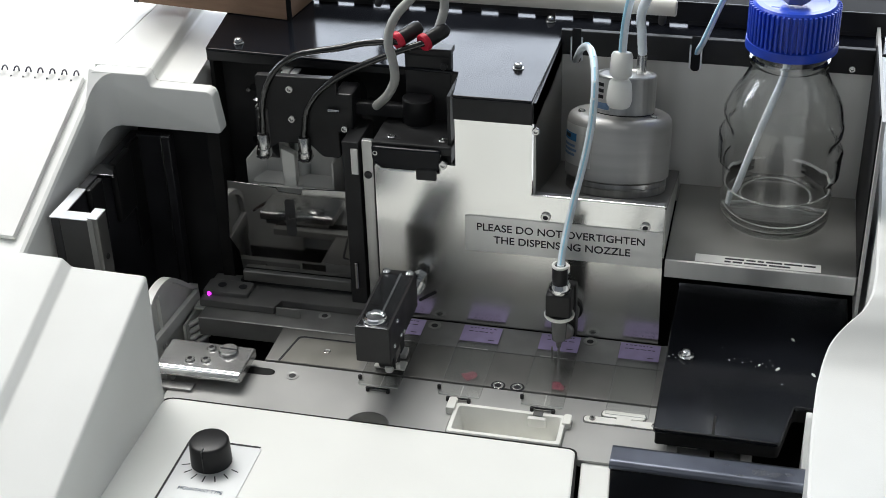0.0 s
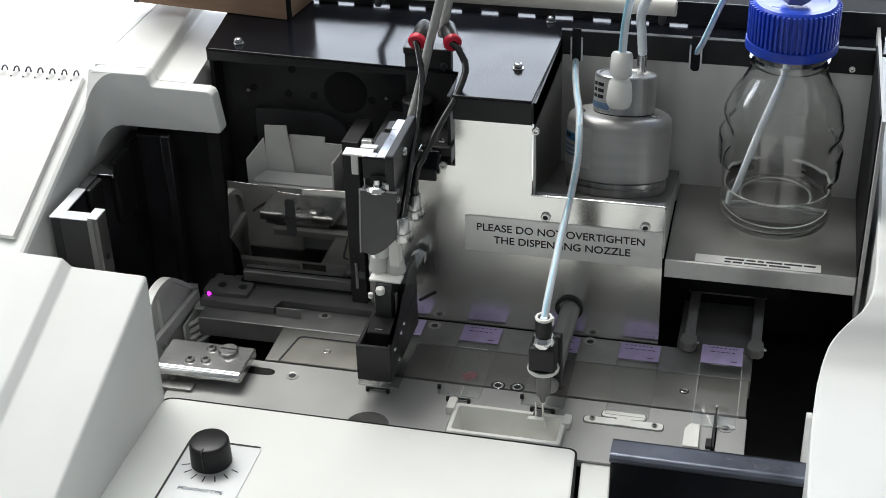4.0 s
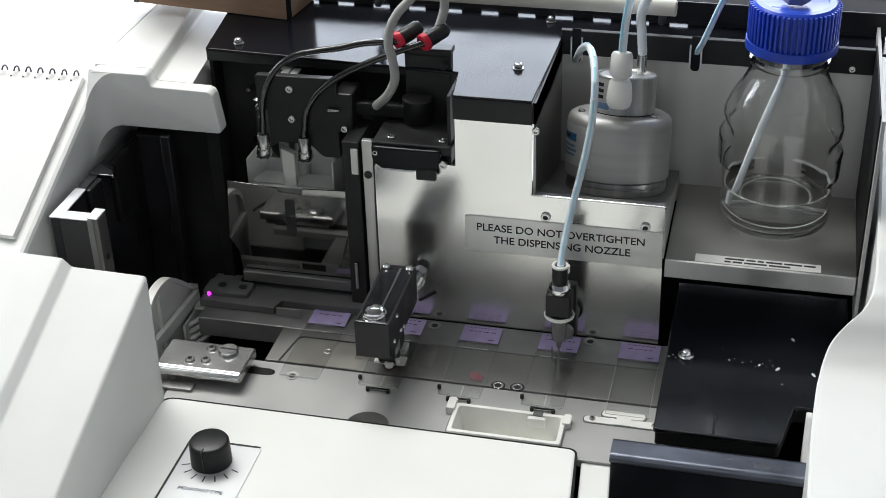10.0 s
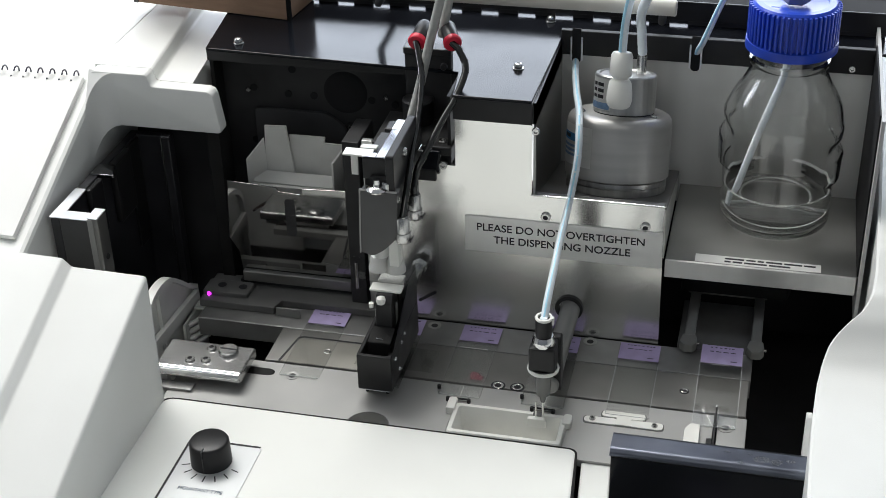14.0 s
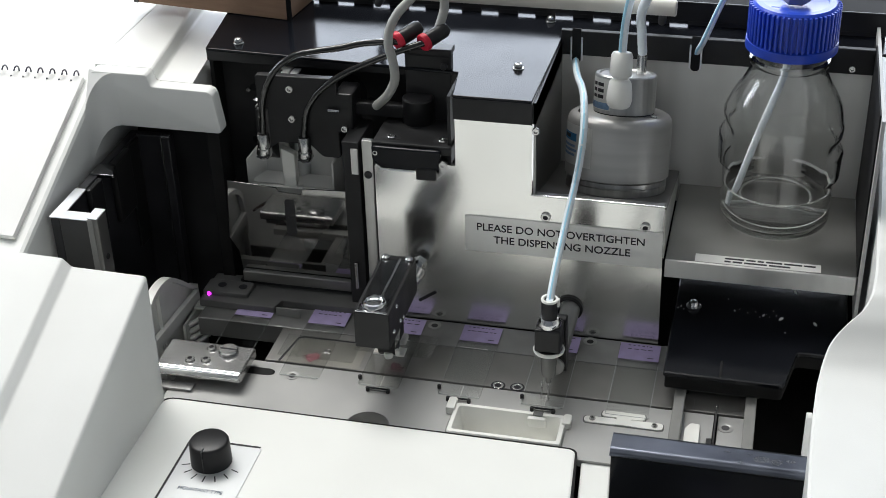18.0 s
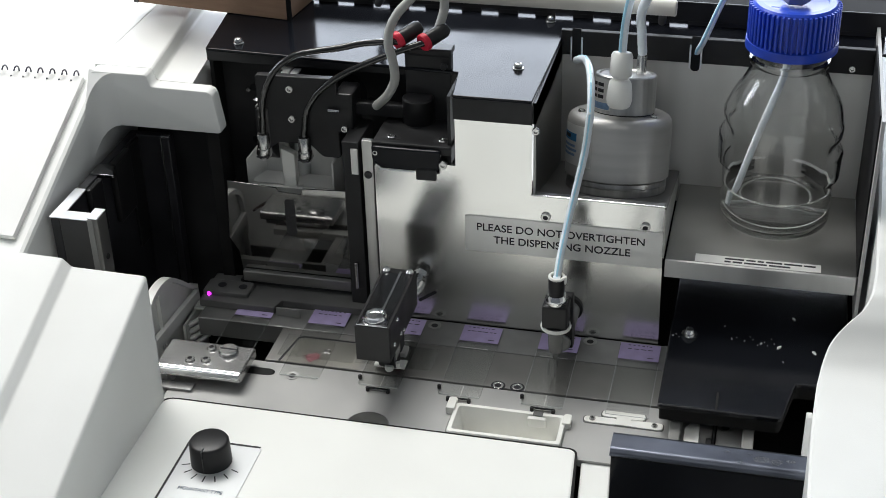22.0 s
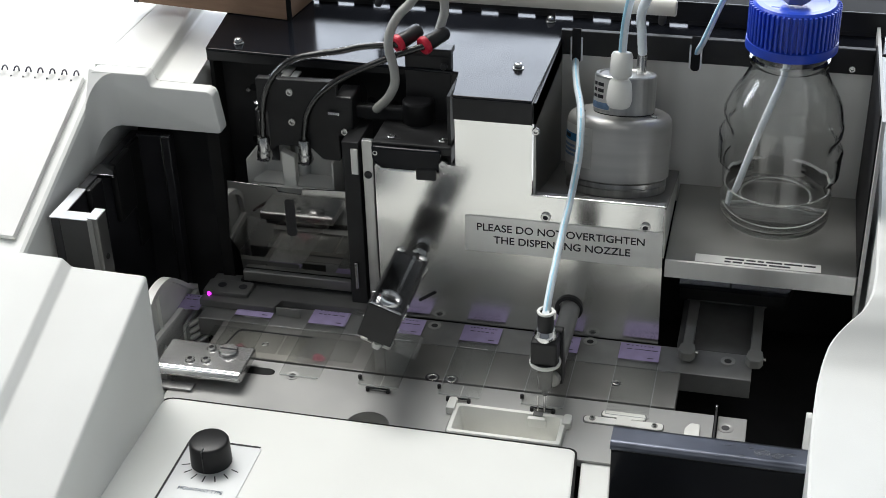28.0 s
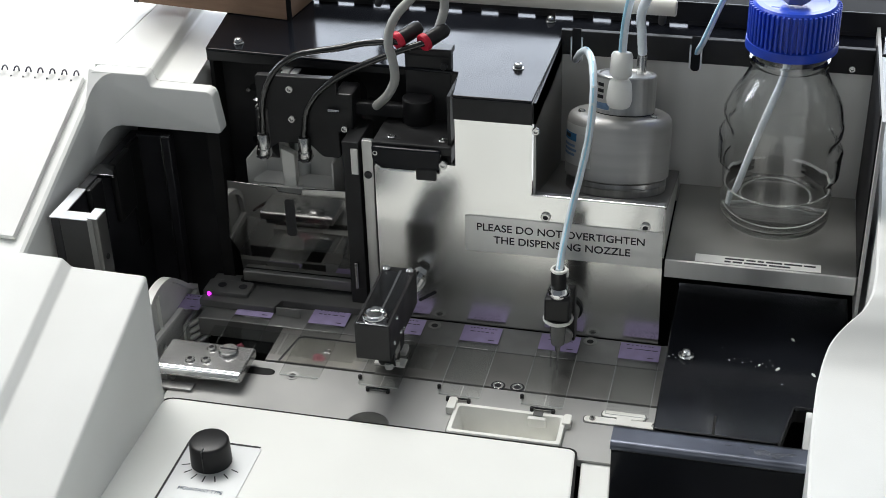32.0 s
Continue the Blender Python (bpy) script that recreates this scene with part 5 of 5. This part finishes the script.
HANDLE = [(0, 0), (1.8, 0), (2.1, 1), (2.6, 3.8), (3.0, 4.6), (12.2, 4.6), (12.5, 6.6), (13.0, 8.6), (13.4, 9.1), (23.2, 9.1), (23.5, 11), (24.0, 13.4), (24.3, 13.7), (32, 13.7)]
PLATE_X = [(0, 0), (4.1, 0), (5.2, -51.5), (5.5, -51.5), (5.9, -40), (6.3, -18.6), (6.75, 0), (15.2, 0), (16.3, -51.5), (16.6, -51.5), (17, -44), (17.3, -32), (17.9, 0),
           (26.3, 0), (27.3, -51.5), (27.6, -51.5), (28, -42), (28.4, -22), (28.9, 0), (32, 0)]
CARR = ([(0, 0), (0.35, 0), (0.6, 18), (0.8, 38), (1.2, 70), (1.4, 85), (1.6, 106), (1.8, 132), (2.0, 148), (2.2, 155), (2.6, 160), (3.4, 164), (5.4, 168), (5.6, 164), (5.9, 143), (6.1, 127), (6.3, 109), (6.5, 88)]
        + [(6.7, 70.6), (7, 45), (7.3, 18), (7.5, 3.6), (7.7, 0), (10.5, 0), (10.75, 18), (11, 38), (11.4, 68.5), (11.6, 88), (11.8, 106), (12, 128), (12.2, 145), (12.4, 153), (12.8, 160), (13.5, 164), (16.5, 168), (16.7, 163), (17, 142)]
        + [(17.2, 128), (17.4, 110), (17.6, 88), (17.8, 69), (18, 55), (18.5, 10), (18.8, 0), (21.6, 0), (22, 23), (22.5, 69), (23, 115), (23.2, 135), (23.4, 152), (23.8, 160), (24.5, 164), (27.7, 168), (28.1, 148), (28.4, 124)]
        + [(28.9, 74), (29.2, 48), (29.5, 25), (29.85, 0), (32, 0)])
FLIP_Z = [(0, 0), (1.1, 0), (1.6, 4), (1.9, 7.2), (2.6, 7.5), (3.0, 9.5), (3.5, 15), (5.9, 16.3), (6.2, 14), (6.5, 11.8), (7, 10.6), (11, 0.8), (11.5, 0), (12.2, 0), (12.5, 2), (12.9, 7.2), (13.7, 7.6), (14.1, 9.5), (14.5, 15), (17, 16.3),
          (17.5, 12.8), (18, 10.6), (22.1, 0.8), (22.6, 0), (23.45, 0), (23.9, 7), (24.8, 7.6), (25.1, 9.5), (25.6, 15), (28.15, 16.3), (28.5, 12.6), (29.1, 9.8), (32, 2.2)]
FLIP_A = ([(0, 0), (1.72, 0), (1.8, 8), (1.9, 34), (2, 54), (2.1, 71), (2.2, 86), (2.3, 102), (2.4, 140), (2.5, 163), (2.6, 180), (4.9, 180), (5.2, 210), (5.4, 250), (5.5, 268), (5.6, 292), (5.7, 325), (5.8, 345), (5.95, 360)]
        + [(12.86, 360), (12.92, 370), (13, 396), (13.1, 417), (13.2, 434), (13.3, 449), (13.4, 462), (13.5, 498), (13.6, 523), (13.7, 540), (16.05, 540), (16.3, 570), (16.5, 613), (16.6, 630), (16.7, 658), (16.8, 684), (16.9, 705), (17.02, 720)]
        + [(23.95, 720), (24.1, 734), (24.2, 760), (24.3, 782), (24.4, 797), (24.5, 810), (24.6, 838), (24.7, 872), (24.8, 900), (27.1, 900), (27.35, 925), (27.5, 947), (27.6, 970), (27.7, 988), (27.8, 1006), (27.9, 1038), (28.0, 1060), (28.15, 1080), (32, 1080)])
SWING_A = [(0, 0), (0.92, 0), (1.1, 22), (1.2, 52), (1.3, 80), (1.4, 90), (4.95, 90), (5.15, 60), (5.35, 15), (5.45, 0), (12.02, 0), (12.2, 26), (12.3, 48), (12.4, 74), (12.52, 90), (16.1, 90), (16.3, 60), (16.5, 18), (16.6, 0),
           (23.2, 0), (23.4, 28), (23.5, 52), (23.6, 76), (23.75, 90), (27.15, 90), (27.4, 68), (27.5, 50), (27.6, 28), (27.7, 8), (27.8, 0), (32, 0)]
SWING_Z = [(0, 0), (0.78, 0), (0.95, -8), (1.25, -1), (5.25, -1), (5.5, -8), (5.68, 0), (11.85, 0), (12.02, -8), (12.35, -1), (16.4, -1), (16.65, -8), (16.85, 0), (23.03, 0), (23.2, -8), (23.55, -1), (27.55, -1), (27.85, -8), (28.05, 0), (32, 0)]
STATION, PITCH = 13.6, 51.5


def flip_pose(t):
    return Matrix.Translation((-0.035, 0, (27 + glide(FLIP_Z, t)) * S)) @ Matrix.Rotation(radians(-glide(FLIP_A, t)), 4, "Y")


def swing_pose(t):
    return Matrix.Translation((PIVOT.x * S, PIVOT.y * S, glide(SWING_Z, t) * S)) @ Matrix.Rotation(radians(glide(SWING_A, t)), 4, "Z")


LOADED = (0.35, 10.5, 21.6)


def slide_place(k, t):
    """Slide k of the row: four lie on the track at the start, three are loaded later."""
    start = (-1, 0, 1, 2, 3, 3, 3)[k]
    moved = 0.0
    for a, b in ((4.1, 5.2), (15.2, 16.3), (26.3, 27.3)):
        if k == 5 and a < 10 or k == 6 and a < 20:
            continue
        moved += min(1, max(0, (t - a) / (b - a)))
    y, lift = 60.5, 0.0
    if k >= 4:
        c = 11.1 * (k - 4)
        y = 60.5 if t >= 4 + c else -102 if t < LOADED[k - 4] else min(60.5, glide(CARR, t) - 102)
        lift = max(0.0, min(1.0, (y - 46) / 10)) * (1 - min(1, moved))
    # it comes up out of the rack on a slope, lies flat, and is lifted at its label end
    steep = radians(32) * max(0.0, min(1.0, -y / 60))
    z = 5.5 * lift - 22 * max(0.0, min(1.0, (-40 - y) / 40))
    turn = Matrix.Rotation(math.asin(5.5 / 76) * lift + steep, 4, "X")
    return Matrix.Translation(((STATION + PITCH * (start - moved)) * S, y * S, z * S)) @ turn


def motions():
    T = Matrix.Translation
    walk(nozzle, [(t, T((0.068, y * S, 0))) for t, y in NOZ])
    walk(handle, [(t, T((0, 0, z * S))) for t, z in HANDLE])
    walk(plate, [(t, T((x * S, 0, 0))) for t, x in PLATE_X])
    walk(carriage, [(t, T((0, y * S, 0))) for t, y in CARR])
    walk(fork, [(t, T((0, max(0, 36 - y) * S, 0))) for t, y in CARR])
    both = sorted({t for t, v in FLIP_A} | {t for t, v in FLIP_Z})
    walk(flip_arm, [(t, flip_pose(t)) for t in both])
    walk(flip_nut, [(t, T((-0.028, 0.058, (36 + z) * S))) for t, z in FLIP_Z])
    turns = sorted({t for t, v in SWING_A} | {t for t, v in SWING_Z})
    walk(swing_arm, [(t, swing_pose(t)) for t in turns])
    # slides
    for k, s in enumerate(slides):
        times = {0, 4.1, 5.2, 15.2, 16.3, 26.3, 27.3, 32}
        if k >= 4:
            times |= {t for t, v in CARR if LOADED[k - 4] <= t <= 11.1 * (k - 4) + 4.1}
        walk(s, [(t, slide_place(k, t)) for t in sorted(times)])
    # coverslips: from the cassette to the flipping arm to the slide
    for k, c in enumerate(coverslips):
        t0 = (0.9, 12.0, 23.15)[k]
        pick, hand, lay = t0, (4.9, 16.05, 27.1)[k], (11.6, 22.7, 40)[k]
        on_swing = T((-82 * S, 2 * S, 68.1 * S))
        on_flip = flip_pose(hand).inverted() @ swing_pose(hand) @ on_swing
        laid = flip_pose(lay) @ on_flip
        rows = [(0, T((0, 0, -0.0004 * k)) @ swing_pose(pick) @ on_swing)]
        for t in sorted({t for t in turns + both if pick <= t <= min(lay, 32)} | {pick, hand, min(lay, 32)}):
            if t == 0:
                continue
            rows.append((t, swing_pose(t) @ on_swing if t <= hand else flip_pose(t) @ on_flip))
        for a, b in ((15.2, 16.3), (26.3, 27.3)):
            if lay < a:
                rows += [(a, rows[-1][1]), (b, T((-PITCH * S, 0, 0)) @ rows[-1][1])]
        if lay < 32:
            rows.append((32, rows[-1][1]))
        walk(c, rows)
    # nozzle tube
    far = even([(55.5, 163, 149.4), (60.7, 140, 166), (69, 115, 180.7), (77.5, 85, 183.9), (80.3, 70, 175.3), (79.5, 66, 152), (76.4, 63, 130.6), (72.8, 60, 112.5), (69.1, 45, 88.9), (68, 30, 75)], 9)
    near = even([(55, 163, 149.3), (58.7, 140, 142.6), (66, 105, 144.5), (72, 68, 142), (71.6, 61, 123), (68.4, 52, 100.7), (67.8, 25, 92.5), (68, 0, 84.2), (68, -27, 75)], 9)
    tracks = [[] for lk in NOZ_TUBE]
    for t, y in NOZ:
        f = (y + 28) / 57.4
        pts = [Vector(a).lerp(Vector(b), f) for a, b in zip(near, far)]
        pts = [Vector((55, 164, 149.3))] + pts + [Vector((68, y + 0.3, 71)), Vector((68, y, 64))]
        for k, m in enumerate(along(pts, len(NOZ_TUBE))):
            tracks[k].append((t, m))
    for lk, rows in zip(NOZ_TUBE, tracks):
        walk(lk, rows)
    # hoses of the pick-up arm: their shape at either end of the swing, in the arm's own space
    def local(points, angle, dz):
        back = Matrix.Rotation(radians(-angle), 4, "Z")
        return [back @ (Vector(p) - PIVOT - Vector((0, 0, dz))) for p in points]

    rest = [[(-46, 90, 186), (-64, 87, 185), (-82, 85, 181), (-111, 84, 174), (-126, 83, 161), (-134, 82, 142), (-136, 81, 117)],
            [(-29, 90, 186), (-46, 87, 180), (-62, 85, 173), (-81, 84, 163), (-97, 83, 150), (-106, 82, 134), (-108, 81, 117)],
            [(-23.6, 101, 186), (-21.5, 103, 193), (-19, 105, 201), (-18.6, 105, 209), (-21, 104, 216.6), (-28.9, 99, 219.8), (-37.1, 94, 212), (-45.5, 88, 202.6), (-49.3, 84, 189.6), (-46.8, 83, 176), (-45.9, 83, 164), (-51.3, 85, 152), (-60, 89, 142)]]
    out = [[(-33, 90, 186), (-27, 76, 172), (-24, 55, 156), (-22, 30, 142), (-20, 8, 130), (-20, -5, 116)],
           [(-10, 90, 187), (-1, 84, 179), (-2, 70, 166), (-10, 52, 151), (-16, 36, 138), (-20, 26, 128), (-20, 23, 116)],
           [(-20, 104, 187), (-15, 103, 210), (-9, 101, 232), (-9, 97, 246), (-12, 94, 238), (-19, 90, 208), (-24, 86, 187), (-29, 80, 163), (-33, 72, 145)]]
    for k, chain in enumerate((HOSE_A, HOSE_B, GREY)):
        p0 = [rest[k][0]] + even(rest[k], 9 if k < 2 else 18) + [rest[k][-1]]
        p1 = [out[k][0]] + even(out[k], 9 if k < 2 else 18) + [out[k][-1]]
        q0, q1 = local(p0, 0, 0), local(p1, 90, -1)
        rows, tracks = [], [[] for lk in chain]
        for t in turns:
            f = glide(SWING_A, t) / 90
            w = swing_pose(t)
            pts = [(w @ (a.lerp(b, f) * S)) / S for a, b in zip(q0, q1)]
            for lk, m in zip(tracks, along(pts, len(chain))):
                lk.append((t, m))
            if k < 2:
                turn = ((38, 4), (38, -24))[k]
                rows.append((t, T(pts[0] * S) @ Matrix.Rotation(radians(-(turn[0] + (turn[1] - turn[0]) * f)), 4, "Z") @ Matrix.Rotation(radians(14), 4, "X")))
        for lk, r in zip(chain, tracks):
            walk(lk, r)
        if k < 2:
            walk(ENDS[k], rows)


motions()
